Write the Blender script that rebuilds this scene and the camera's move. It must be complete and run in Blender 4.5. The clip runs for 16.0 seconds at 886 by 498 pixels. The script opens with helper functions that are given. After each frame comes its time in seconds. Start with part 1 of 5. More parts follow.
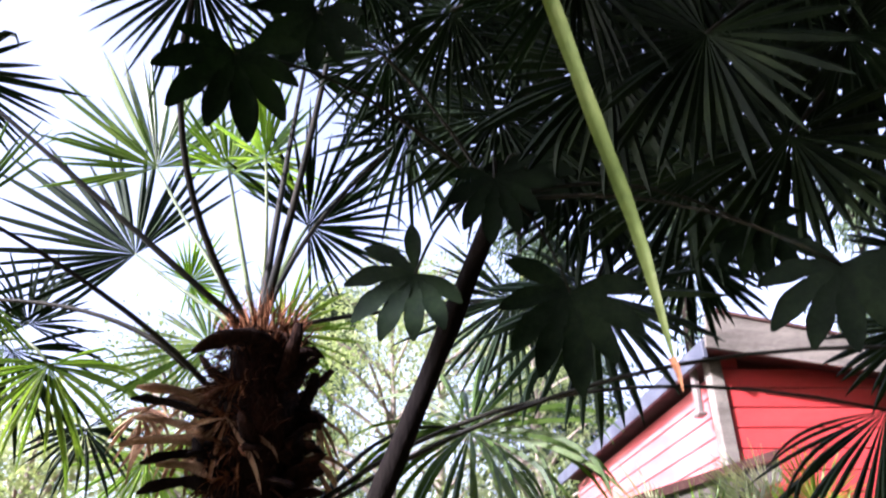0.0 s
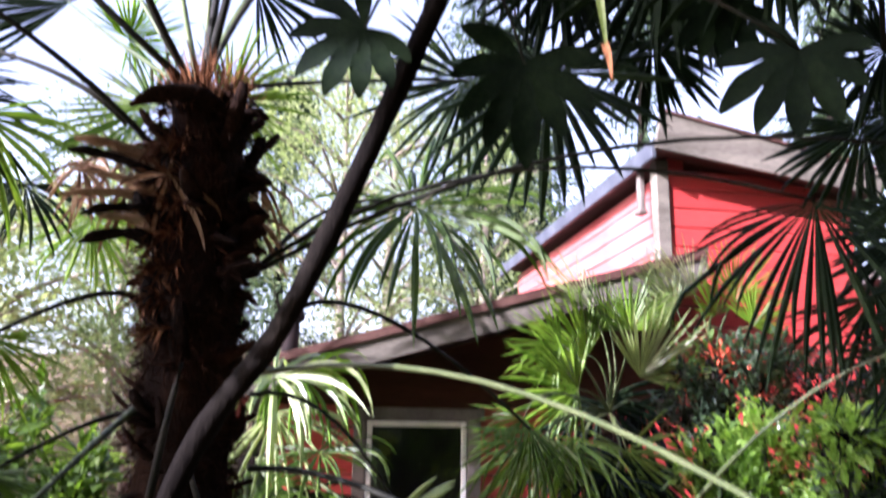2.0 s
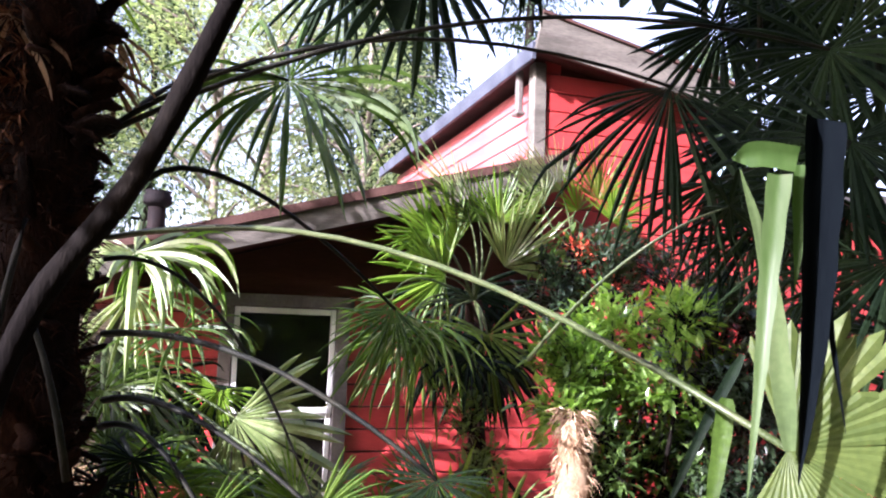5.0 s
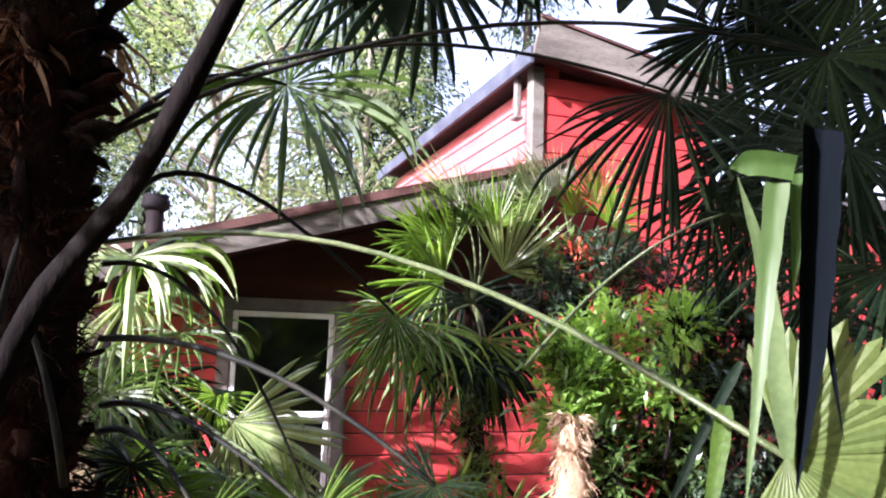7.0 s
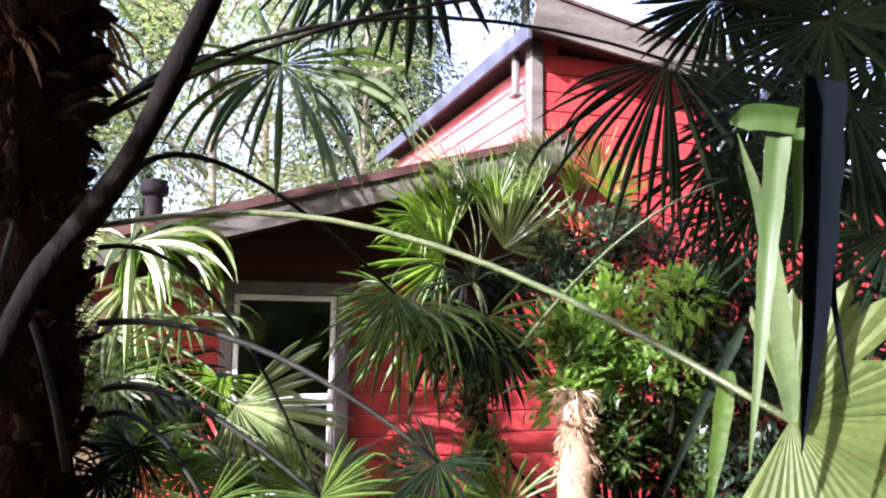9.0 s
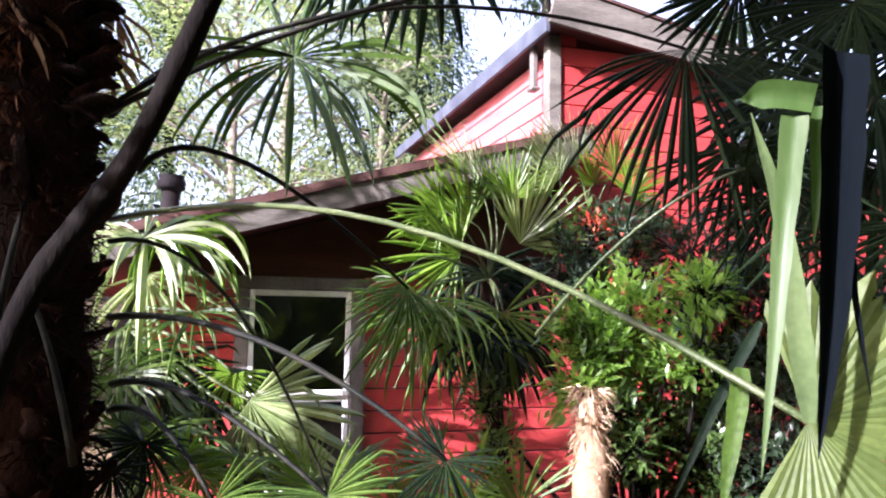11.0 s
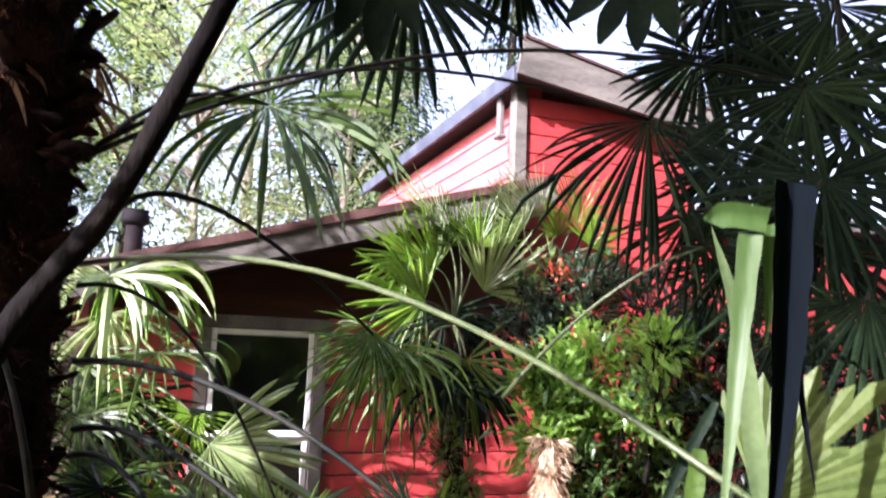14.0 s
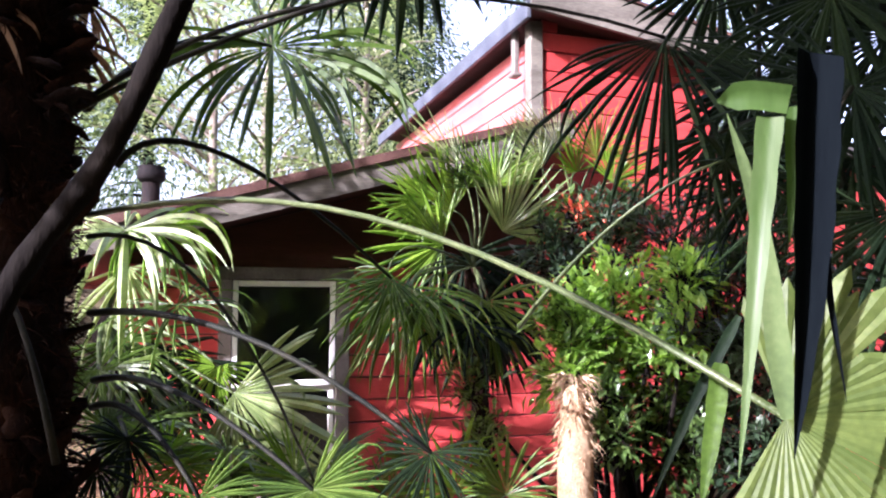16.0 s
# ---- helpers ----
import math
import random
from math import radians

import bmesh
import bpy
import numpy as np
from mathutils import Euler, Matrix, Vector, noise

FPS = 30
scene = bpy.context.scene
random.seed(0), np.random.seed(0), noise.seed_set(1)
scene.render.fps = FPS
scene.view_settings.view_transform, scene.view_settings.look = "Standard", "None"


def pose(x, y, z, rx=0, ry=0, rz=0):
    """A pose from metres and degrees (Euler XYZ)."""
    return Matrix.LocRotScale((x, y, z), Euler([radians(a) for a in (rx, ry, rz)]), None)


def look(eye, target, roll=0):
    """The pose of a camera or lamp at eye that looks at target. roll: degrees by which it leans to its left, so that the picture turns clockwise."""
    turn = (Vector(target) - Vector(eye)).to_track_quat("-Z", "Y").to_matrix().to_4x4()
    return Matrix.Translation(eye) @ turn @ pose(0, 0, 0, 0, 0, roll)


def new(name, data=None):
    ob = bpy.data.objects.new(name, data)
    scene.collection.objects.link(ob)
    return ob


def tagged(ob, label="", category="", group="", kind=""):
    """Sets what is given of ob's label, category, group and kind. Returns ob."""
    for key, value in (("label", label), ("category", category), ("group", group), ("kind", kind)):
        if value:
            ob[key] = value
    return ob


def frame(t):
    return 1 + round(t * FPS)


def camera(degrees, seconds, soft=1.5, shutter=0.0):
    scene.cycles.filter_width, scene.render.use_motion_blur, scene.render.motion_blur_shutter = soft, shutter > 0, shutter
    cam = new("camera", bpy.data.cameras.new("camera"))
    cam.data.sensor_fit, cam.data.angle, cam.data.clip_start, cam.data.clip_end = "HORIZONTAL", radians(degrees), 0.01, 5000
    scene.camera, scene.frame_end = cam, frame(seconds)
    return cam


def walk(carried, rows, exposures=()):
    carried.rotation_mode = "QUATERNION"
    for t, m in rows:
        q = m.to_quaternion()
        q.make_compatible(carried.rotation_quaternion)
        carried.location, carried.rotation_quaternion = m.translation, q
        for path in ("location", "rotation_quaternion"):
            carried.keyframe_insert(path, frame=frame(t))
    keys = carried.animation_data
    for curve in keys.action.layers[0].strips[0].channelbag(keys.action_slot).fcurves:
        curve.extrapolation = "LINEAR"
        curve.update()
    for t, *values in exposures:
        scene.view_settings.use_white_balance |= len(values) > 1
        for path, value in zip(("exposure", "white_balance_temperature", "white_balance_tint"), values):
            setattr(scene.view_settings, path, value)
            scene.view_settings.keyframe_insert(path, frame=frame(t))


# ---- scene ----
cam = camera(60.1, 16.0, soft=2.1, shutter=0.4)
PATH = [
    (0.0, -0.111, -0.082, 1.845, 117.94, 1.37, -4.95),
    (0.5, -0.114, -0.112, 1.853, 120.92, -0.58, -6.73),
    (1.0, -0.116, -0.120, 1.849, 119.17, -1.67, -7.20),
    (1.5, -0.105, -0.070, 1.820, 112.86, -1.43, -8.43),
    (2.0, -0.072, -0.019, 1.756, 102.88, -0.91, -9.27),
    (2.5, -0.035, 0.023, 1.632, 97.81, -1.83, -11.11),
    (3.0, -0.028, 0.031, 1.598, 96.21, -2.17, -12.52),
    (3.5, -0.020, 0.017, 1.587, 95.44, -2.03, -14.24),
    (4.0, -0.010, -0.019, 1.598, 96.36, -1.49, -17.75),
    (6.5, -0.008, -0.015, 1.603, 96.49, -2.04, -18.57),
    (7.0, -0.009, -0.019, 1.608, 96.68, -1.88, -18.50),
    (7.5, -0.020, -0.024, 1.595, 95.80, -1.77, -19.51),
    (8.0, -0.026, -0.015, 1.592, 95.78, -1.44, -19.12),
    (10.5, 0.086, 0.039, 1.580, 94.90, -0.69, -17.06),
    (11.0, 0.067, 0.051, 1.582, 95.12, -0.96, -16.66),
    (11.5, 0.041, 0.050, 1.583, 95.25, -1.02, -16.80),
    (12.0, 0.021, 0.040, 1.585, 95.19, -1.32, -17.35),
    (12.5, 0.009, 0.023, 1.588, 95.47, -1.57, -18.65),
    (13.0, 0.016, -0.004, 1.584, 95.21, -1.98, -19.55),
    (13.5, 0.022, -0.007, 1.584, 94.91, -1.26, -20.25),
    (14.0, 0.004, -0.019, 1.656, 97.70, -2.28, -19.80),
    (14.5, -0.003, -0.019, 1.684, 99.62, -1.47, -18.59),
    (15.0, 0.023, -0.004, 1.646, 97.33, -0.96, -18.65),
    (15.5, 0.060, 0.023, 1.617, 94.91, -0.33, -17.01),
    (16.0, 0.075, 0.050, 1.606, 94.02, -0.12, -17.75),
]
walk(cam, [(t, pose(x, y, z, rx, ry, rz)) for t, x, y, z, rx, ry, rz in PATH],
     exposures=((0.0, 2.15, 5600, 33), (16.0, 2.15, 5600, 33)))

# ---- world, sun, exposure ----
SUN = Vector((-0.86, -0.42, 0.47)).normalized()      # towards the sun
world = bpy.data.worlds.new("sky")
scene.world = world
world.use_nodes = True
wn = world.node_tree
sky = wn.nodes.new("ShaderNodeTexSky")
sky.sky_type, sky.sun_disc = "NISHITA", False
sky.dust_density, sky.ozone_density = 3.5, 0.3
sky.sun_elevation = math.asin(SUN.z)
sky.sun_rotation = math.atan2(SUN.x, SUN.y)
haze = wn.nodes.new("ShaderNodeHueSaturation")       # a pale, hazy sky
haze.inputs["Saturation"].default_value, haze.inputs["Value"].default_value = 0.62, 0.98
wn.links.new(sky.outputs[0], haze.inputs["Color"])
wn.links.new(haze.outputs[0], wn.nodes["Background"].inputs[0])
wn.nodes["Background"].inputs[1].default_value = 0.15
sun = new("sun", bpy.data.lights.new("sun", "SUN"))
sun.data.energy, sun.data.angle, sun.data.color = 5.0, radians(0.53), (1.0, 0.95, 0.88)
sun.matrix_world = look(SUN * 30, (0, 0, 0))


# ---- materials ----
def material(name, tones, scale=6.0, rough=0.6, spec=0.3, bump=0.2, fine=60.0, through_light=0.0, glow_tone=None, stretch=(1, 1, 1), spread=0.25, metal=0.0):
    """A noisy surface: two or three tones mixed by coarse and fine noise, varied from object to object and leaf to leaf."""
    m = bpy.data.materials.new(name)
    m.use_nodes = True
    nt = m.node_tree
    N, L = nt.nodes, nt.links
    b = N["Principled BSDF"]
    co = N.new("ShaderNodeTexCoord")
    mp = N.new("ShaderNodeMapping")
    mp.inputs["Scale"].default_value = stretch
    L.new(co.outputs["Object"], mp.inputs[0])
    coarse, small = N.new("ShaderNodeTexNoise"), N.new("ShaderNodeTexNoise")
    for n, s, d in ((coarse, scale, 4.0), (small, fine, 6.0)):
        n.inputs["Scale"].default_value, n.inputs["Detail"].default_value = s, d
        L.new(mp.outputs[0], n.inputs["Vector"])
    add = N.new("ShaderNodeMath")
    add.operation = "ADD"
    L.new(coarse.outputs[0], add.inputs[0])
    geo, info = N.new("ShaderNodeNewGeometry"), N.new("ShaderNodeObjectInfo")
    rnd = N.new("ShaderNodeMath")
    rnd.operation = "ADD"
    L.new(geo.outputs["Random Per Island"], rnd.inputs[0])
    L.new(info.outputs["Random"], rnd.inputs[1])
    off = N.new("ShaderNodeMath")
    off.operation = "MULTIPLY_ADD"
    L.new(rnd.outputs[0], off.inputs[0])
    off.inputs[1].default_value, off.inputs[2].default_value = spread, -spread
    L.new(off.outputs[0], add.inputs[1])
    sm = N.new("ShaderNodeMath")
    sm.operation = "MULTIPLY_ADD"
    L.new(small.outputs[0], sm.inputs[0])
    sm.inputs[1].default_value = 0.5
    sm2 = N.new("ShaderNodeMath")
    sm2.operation = "SUBTRACT"
    L.new(add.outputs[0], sm2.inputs[0])
    sm2.inputs[1].default_value = 0.25
    L.new(sm2.outputs[0], sm.inputs[2])
    ramp = N.new("ShaderNodeValToRGB")
    el = ramp.color_ramp.elements
    while len(el) < len(tones):
        el.new(0.5)
    for i, c in enumerate(tones):
        el[i].position = 0.25 + 0.5 * i / max(1, len(tones) - 1)
        el[i].color = (*c, 1)
    L.new(sm.outputs[0], ramp.inputs[0])
    L.new(ramp.outputs[0], b.inputs["Base Color"])
    b.inputs["Roughness"].default_value, b.inputs["Specular IOR Level"].default_value = rough, spec
    b.inputs["Metallic"].default_value = metal
    if bump:
        bp = N.new("ShaderNodeBump")
        bp.inputs["Strength"].default_value, bp.inputs["Distance"].default_value = bump, 0.01
        L.new(small.outputs[0], bp.inputs["Height"])
        L.new(bp.outputs[0], b.inputs["Normal"])
    if through_light:
        tr, mx = N.new("ShaderNodeBsdfTranslucent"), N.new("ShaderNodeMixShader")
        hue = N.new("ShaderNodeMix")
        hue.data_type, hue.blend_type = "RGBA", "MULTIPLY"
        hue.inputs["Factor"].default_value = 1.0
        L.new(ramp.outputs[0], hue.inputs["A"])
        hue.inputs["B"].default_value = (*(glow_tone or (3.0, 3.2, 1.2)), 1)
        L.new(hue.outputs["Result"], tr.inputs[0])
        mx.inputs[0].default_value = through_light
        L.new(b.outputs[0], mx.inputs[1])
        L.new(tr.outputs[0], mx.inputs[2])
        L.new(mx.outputs[0], N["Material Output"].inputs[0])
    return m


LEAF = material("palm_leaf", [(0.030, 0.060, 0.010), (0.062, 0.110, 0.018), (0.11, 0.165, 0.032)], 5, 0.36, 0.32, 0.25, 90, 0.34, (2.5, 2.7, 0.8))
# two lighter leaf copies: sunlight on the fronds is put into their colour
LEAF_PALE = material("sunlit_pale_palm_leaf", [(0.12, 0.17, 0.055), (0.21, 0.27, 0.10), (0.36, 0.42, 0.20)], 5, 0.3, 0.8, 0.2, 90, 0.28, (2.0, 2.1, 1.1))
LEAF_BRIGHT = material("sunlit_palm_leaf", [(0.065, 0.13, 0.010), (0.12, 0.215, 0.017), (0.19, 0.295, 0.032)], 5, 0.36, 0.3, 0.2, 90, 0.38, (2.0, 2.2, 0.8))
# a duller, greyer green than LEAF
LEAF_DULL = material("dull_green_palm_leaf", [(0.055, 0.085, 0.03), (0.085, 0.125, 0.045), (0.13, 0.17, 0.07)], 5, 0.45, 0.3, 0.05, 90, 0.18, (2.0, 2.2, 1.0))
LEAF_FRESH = material("fresh_strap_leaf", [(0.028, 0.062, 0.011), (0.044, 0.084, 0.018), (0.08, 0.12, 0.045)], 9, 0.42, 0.3, 0.04, 90, 0.3, (2.2, 2.5, 0.8), stretch=(1, 1, 0.15))
LEAF_MID = material("deep_green_palm_leaf", [(0.020, 0.044, 0.007), (0.042, 0.080, 0.012), (0.075, 0.125, 0.022)], 5, 0.45, 0.2, 0.2, 90, 0.3, (2.3, 2.6, 0.7))
LEAF_WIDE = material("sunlit_pleated_leaf", [(0.055, 0.082, 0.018), (0.085, 0.118, 0.028), (0.13, 0.16, 0.048)], 6, 0.45, 0.3, 0.1, 90, 0.3, (2.0, 2.1, 0.8))
# strap leaf blackened: its shade is painted into the green
STRAP_DARK = material("shaded_strap_leaf", [(0.004, 0.006, 0.008), (0.006, 0.009, 0.011), (0.009, 0.013, 0.016)], 6, 0.65, 0.06, 0.1, 90, stretch=(1, 1, 0.15))
# VINE_DARK, VINE_MID and SHRUB: one vine, its sun and shade put into colour
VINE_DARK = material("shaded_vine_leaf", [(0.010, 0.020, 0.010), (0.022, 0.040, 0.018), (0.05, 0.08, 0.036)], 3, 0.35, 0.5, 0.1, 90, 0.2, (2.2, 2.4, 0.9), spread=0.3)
VINE_MID = material("vine_leaf", [(0.030, 0.060, 0.014), (0.065, 0.115, 0.026), (0.13, 0.20, 0.055)], 3, 0.33, 0.5, 0.1, 90, 0.32, (2.2, 2.4, 0.8), spread=0.35)
# near-black copy of LEAF; the canopy's shade is put into its colour
LEAF_DARK = material("shaded_palm_leaf", [(0.004, 0.009, 0.0045), (0.008, 0.016, 0.0065), (0.016, 0.029, 0.010)], 5, 0.6, 0.08, 0.2, 90, 0.08, (2.2, 2.6, 1.2))
STALK = material("leaf_stalk", [(0.04, 0.06, 0.02), (0.07, 0.10, 0.03), (0.11, 0.13, 0.045)], 8, 0.45, 0.4, 0.3, 120)
STALK_GREEN = material("pale_green_stalk", [(0.028, 0.046, 0.013), (0.050, 0.070, 0.022), (0.08, 0.098, 0.037)], 8, 0.4, 0.4, 0.3, 120)
# darker copy of STALK, with the crowns' shade in the colour
STALK_DARK = material("shaded_stalk", [(0.007, 0.008, 0.006), (0.014, 0.015, 0.010), (0.028, 0.026, 0.016)], 8, 0.6, 0.12, 0.3, 120)
# FIBRE carries the trunk's shade in its colour, ORANGE its sunlit side
FIBRE = material("trunk_fibre", [(0.008, 0.006, 0.005), (0.013, 0.008, 0.006), (0.034, 0.016, 0.009)], 4, 0.95, 0.05, 0.9, 70, stretch=(1, 1, 0.4), spread=0.35)
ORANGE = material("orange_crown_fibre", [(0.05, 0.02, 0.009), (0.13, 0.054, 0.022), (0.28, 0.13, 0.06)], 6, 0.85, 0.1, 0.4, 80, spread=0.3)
DEAD = material("dead_frond", [(0.10, 0.055, 0.03), (0.26, 0.16, 0.085), (0.46, 0.33, 0.20)], 6, 0.8, 0.15, 0.4, 80, 0.2, (1.4, 1.1, 0.8), spread=0.35)
# near-black: the broad leaves' backlit shade is put into the colour
BROAD = material("broad_backlit_leaf", [(0.003, 0.006, 0.0035), (0.005, 0.010, 0.005), (0.009, 0.017, 0.007)], 8, 0.7, 0.04, 0.2, 60, 0.08, (2.0, 2.8, 0.9))
BARK = material("dark_bark", [(0.005, 0.004, 0.0035), (0.009, 0.0075, 0.006), (0.020, 0.016, 0.012)], 5, 0.9, 0.05, 0.8, 60, stretch=(1, 1, 0.35))
BARK_PALE = material("pale_twig_bark", [(0.12, 0.10, 0.08), (0.22, 0.19, 0.15), (0.34, 0.30, 0.24)], 5, 0.9, 0.1, 0.5, 60, stretch=(1, 1, 0.35))
SHRUB = material("shrub_leaf", [(0.07, 0.13, 0.022), (0.16, 0.27, 0.045), (0.32, 0.46, 0.11)], 3, 0.25, 0.8, 0.1, 90, 0.4, (2.2, 2.4, 0.8), spread=0.3)
TREE_LEAF = material("tree_leaf", [(0.09, 0.125, 0.06), (0.17, 0.205, 0.105), (0.27, 0.30, 0.18)], 0.8, 0.55, 0.3, 0.0, 30, 0.35, (2.2, 2.4, 1.3), spread=0.3)
CONIFER = material("conifer_needle", [(0.018, 0.035, 0.016), (0.035, 0.06, 0.025), (0.06, 0.09, 0.04)], 0.8, 0.6, 0.2, 0.0, 30, 0.2, (2.2, 2.2, 1.2), spread=0.3)
RED = material("red_painted_plank", [(0.33, 0.034, 0.032), (0.44, 0.050, 0.045), (0.52, 0.072, 0.062)], 3, 0.3, 0.6, 0.15, 45, stretch=(0.25, 1, 2.5), spread=0.12)
# paler copy of RED: sunlight on the side wall is put into the colour
RED_SUNLIT = material("sunlit_red_plank", [(0.40, 0.08, 0.075), (0.50, 0.125, 0.12), (0.58, 0.19, 0.175)], 2, 0.3, 0.6, 0.15, 45, stretch=(1, 0.8, 2.0), spread=0.12)
# dark copy of the wall red; the shade under the eaves is in the colour
RED_DARK = material("shaded_red_board", [(0.045, 0.016, 0.013), (0.065, 0.021, 0.017), (0.09, 0.03, 0.024)], 3, 0.7, 0.2, 0.3, 45, stretch=(0.3, 1, 2))
GREY_WOOD = material("weathered_grey_board", [(0.06, 0.055, 0.043), (0.11, 0.10, 0.08), (0.20, 0.18, 0.145)], 2.5, 0.75, 0.2, 0.4, 50, stretch=(0.4, 1, 2.5), spread=0.2)
BROWN_EDGE = material("brown_roof_edge", [(0.04, 0.020, 0.016), (0.07, 0.034, 0.026), (0.11, 0.058, 0.045)], 4, 0.7, 0.2, 0.3, 50)
BLUE_GREY = material("blue_grey_painted_board", [(0.035, 0.04, 0.055), (0.06, 0.068, 0.085), (0.10, 0.11, 0.13)], 3, 0.6, 0.3, 0.3, 50)
ROOFING = material("dark_roofing", [(0.05, 0.05, 0.05), (0.09, 0.085, 0.08), (0.15, 0.14, 0.12)], 3, 0.85, 0.2, 0.6, 90)
WHITE = material("white_window_paint", [(0.55, 0.54, 0.50), (0.70, 0.69, 0.66), (0.80, 0.79, 0.77)], 3, 0.45, 0.4, 0.15, 60, spread=0.1)
TRIM = material("grey_brown_trim", [(0.08, 0.068, 0.06), (0.13, 0.112, 0.098), (0.19, 0.165, 0.145)], 3, 0.65, 0.3, 0.3, 50)
# vent metal blackened: the trunk's shade is put into the colour
METAL = material("shaded_vent_metal", [(0.004, 0.004, 0.004), (0.008, 0.006, 0.006), (0.014, 0.009, 0.008)], 6, 0.75, 0.1, 0.2, 60)
ROOM = material("darkened_room", [(0.03, 0.03, 0.03), (0.05, 0.05, 0.048), (0.07, 0.07, 0.065)], 3, 0.8, 0.2, 0.1, 60)
SOIL = material("leaf_litter_soil", [(0.03, 0.022, 0.014), (0.07, 0.05, 0.03), (0.12, 0.10, 0.05)], 1.2, 0.95, 0.1, 0.9, 14)
STRAW = material("dry_straw", [(0.30, 0.20, 0.10), (0.50, 0.37, 0.22), (0.66, 0.53, 0.36)], 5, 0.8, 0.15, 0.5, 80, 0.15, (1.2, 1.0, 0.8), spread=0.3)
BERRY = material("orange_red_flower", [(0.45, 0.06, 0.03), (0.6, 0.10, 0.05), (0.7, 0.2, 0.1)], 9, 0.5, 0.3, 0.0, 60)
GLASS = bpy.data.materials.new("window_glass")
GLASS.use_nodes = True
g = GLASS.node_tree.nodes["Principled BSDF"].inputs
g["Transmission Weight"].default_value, g["Roughness"].default_value, g["IOR"].default_value = 1.0, 0.03, 1.45
g["Base Color"].default_value = (0.86, 0.9, 0.88, 1)


# ---- builders ----
def mesh_of(name, verts, faces, mat, smooth=False):
    me = bpy.data.meshes.new(name)
    me.from_pydata([tuple(v) for v in verts], [], faces)
    me.materials.append(mat)
    if smooth:
        me.polygons.foreach_set("use_smooth", [True] * len(me.polygons))
    me.update()
    return me


def part(name, data, parent, label=""):
    """Links a mesh, made from (vertices, faces, material, smooth) or shared, as one part under a thing or a part."""
    me = data if isinstance(data, bpy.types.Mesh) else mesh_of(name, *data)
    ob = new(name, me)
    ob.parent = parent
    return tagged(ob, label) if label else ob


def thing(name, label, category, place=(0, 0, 0), group="", kind=""):
    ob = new(name)
    ob.empty_display_size = 0.1
    ob.location = place
    return tagged(ob, label, category, group, kind)


def local(parent, data):
    """The same mesh data seen from a thing whose base is not at the origin."""
    o = parent.location
    return [Vector(v) - o for v in data[0]], *data[1:]


def bezier(p0, through_point, p2, n):
    """Points on an arc from p0 to p2 that passes through a point halfway."""
    p0, m, p2 = Vector(p0), Vector(through_point), Vector(p2)
    c = 2 * m - (p0 + p2) / 2
    return [(1 - t) ** 2 * p0 + 2 * t * (1 - t) * c + t * t * p2 for t in (i / n for i in range(n + 1))]


def tube(points, radii, mat, sides=7, rough=0.0, flat=1.0, rng=None):
    verts, faces = [], []
    up = Vector((0.13, 0.21, 1)).normalized()
    for i, p in enumerate(points):
        d = (points[min(i + 1, len(points) - 1)] - points[max(i - 1, 0)]).normalized()
        a = d.cross(up)
        a = a.normalized() if a.length > 1e-3 else Vector((1, 0, 0))
        b = a.cross(d)
        for k in range(sides):
            w = 2 * math.pi * k / sides
            r = radii[i] * (1 + (rng.uniform(-rough, rough) if rng else 0))
            verts.append(p + (a * math.cos(w) + b * math.sin(w) * flat) * r)
    for i in range(len(points) - 1):
        for k in range(sides):
            j = (k + 1) % sides
            faces.append((i * sides + k, i * sides + j, (i + 1) * sides + j, (i + 1) * sides + k))
    faces.append(tuple(range(sides))[::-1])
    faces.append(tuple((len(points) - 1) * sides + k for k in range(sides)))
    return verts, faces, mat, True


def box(x0, x1, y0, y1, z0, z1, mat, bevel=0.004):
    bm = bmesh.new()
    bmesh.ops.create_cube(bm, size=1, matrix=Matrix.Translation(((x0 + x1) / 2, (y0 + y1) / 2, (z0 + z1) / 2)) @ Matrix.Diagonal((x1 - x0, y1 - y0, z1 - z0, 1)))
    if bevel:
        bmesh.ops.bevel(bm, geom=bm.edges[:], offset=bevel, segments=1, affect="EDGES")
    v, f = [x.co.copy() for x in bm.verts], [[q.index for q in x.verts] for x in bm.faces]
    bm.free()
    return v, f, mat, False


def prism(outline, axis_from, axis_to, axis, mat):
    """A flat outline of (a, b) pairs pushed along an axis ('x' or 'y')."""
    def place(a, b, c):
        return Vector((a, c, b)) if axis == "y" else Vector((c, a, b))
    n = len(outline)
    verts = [place(a, b, c) for c in (axis_from, axis_to) for a, b in outline]
    faces = [tuple(range(n)), tuple(range(2 * n - 1, n - 1, -1))]
    faces += [(i, i + n, (i + 1) % n + n, (i + 1) % n) for i in range(n)]
    return verts, faces, mat, False


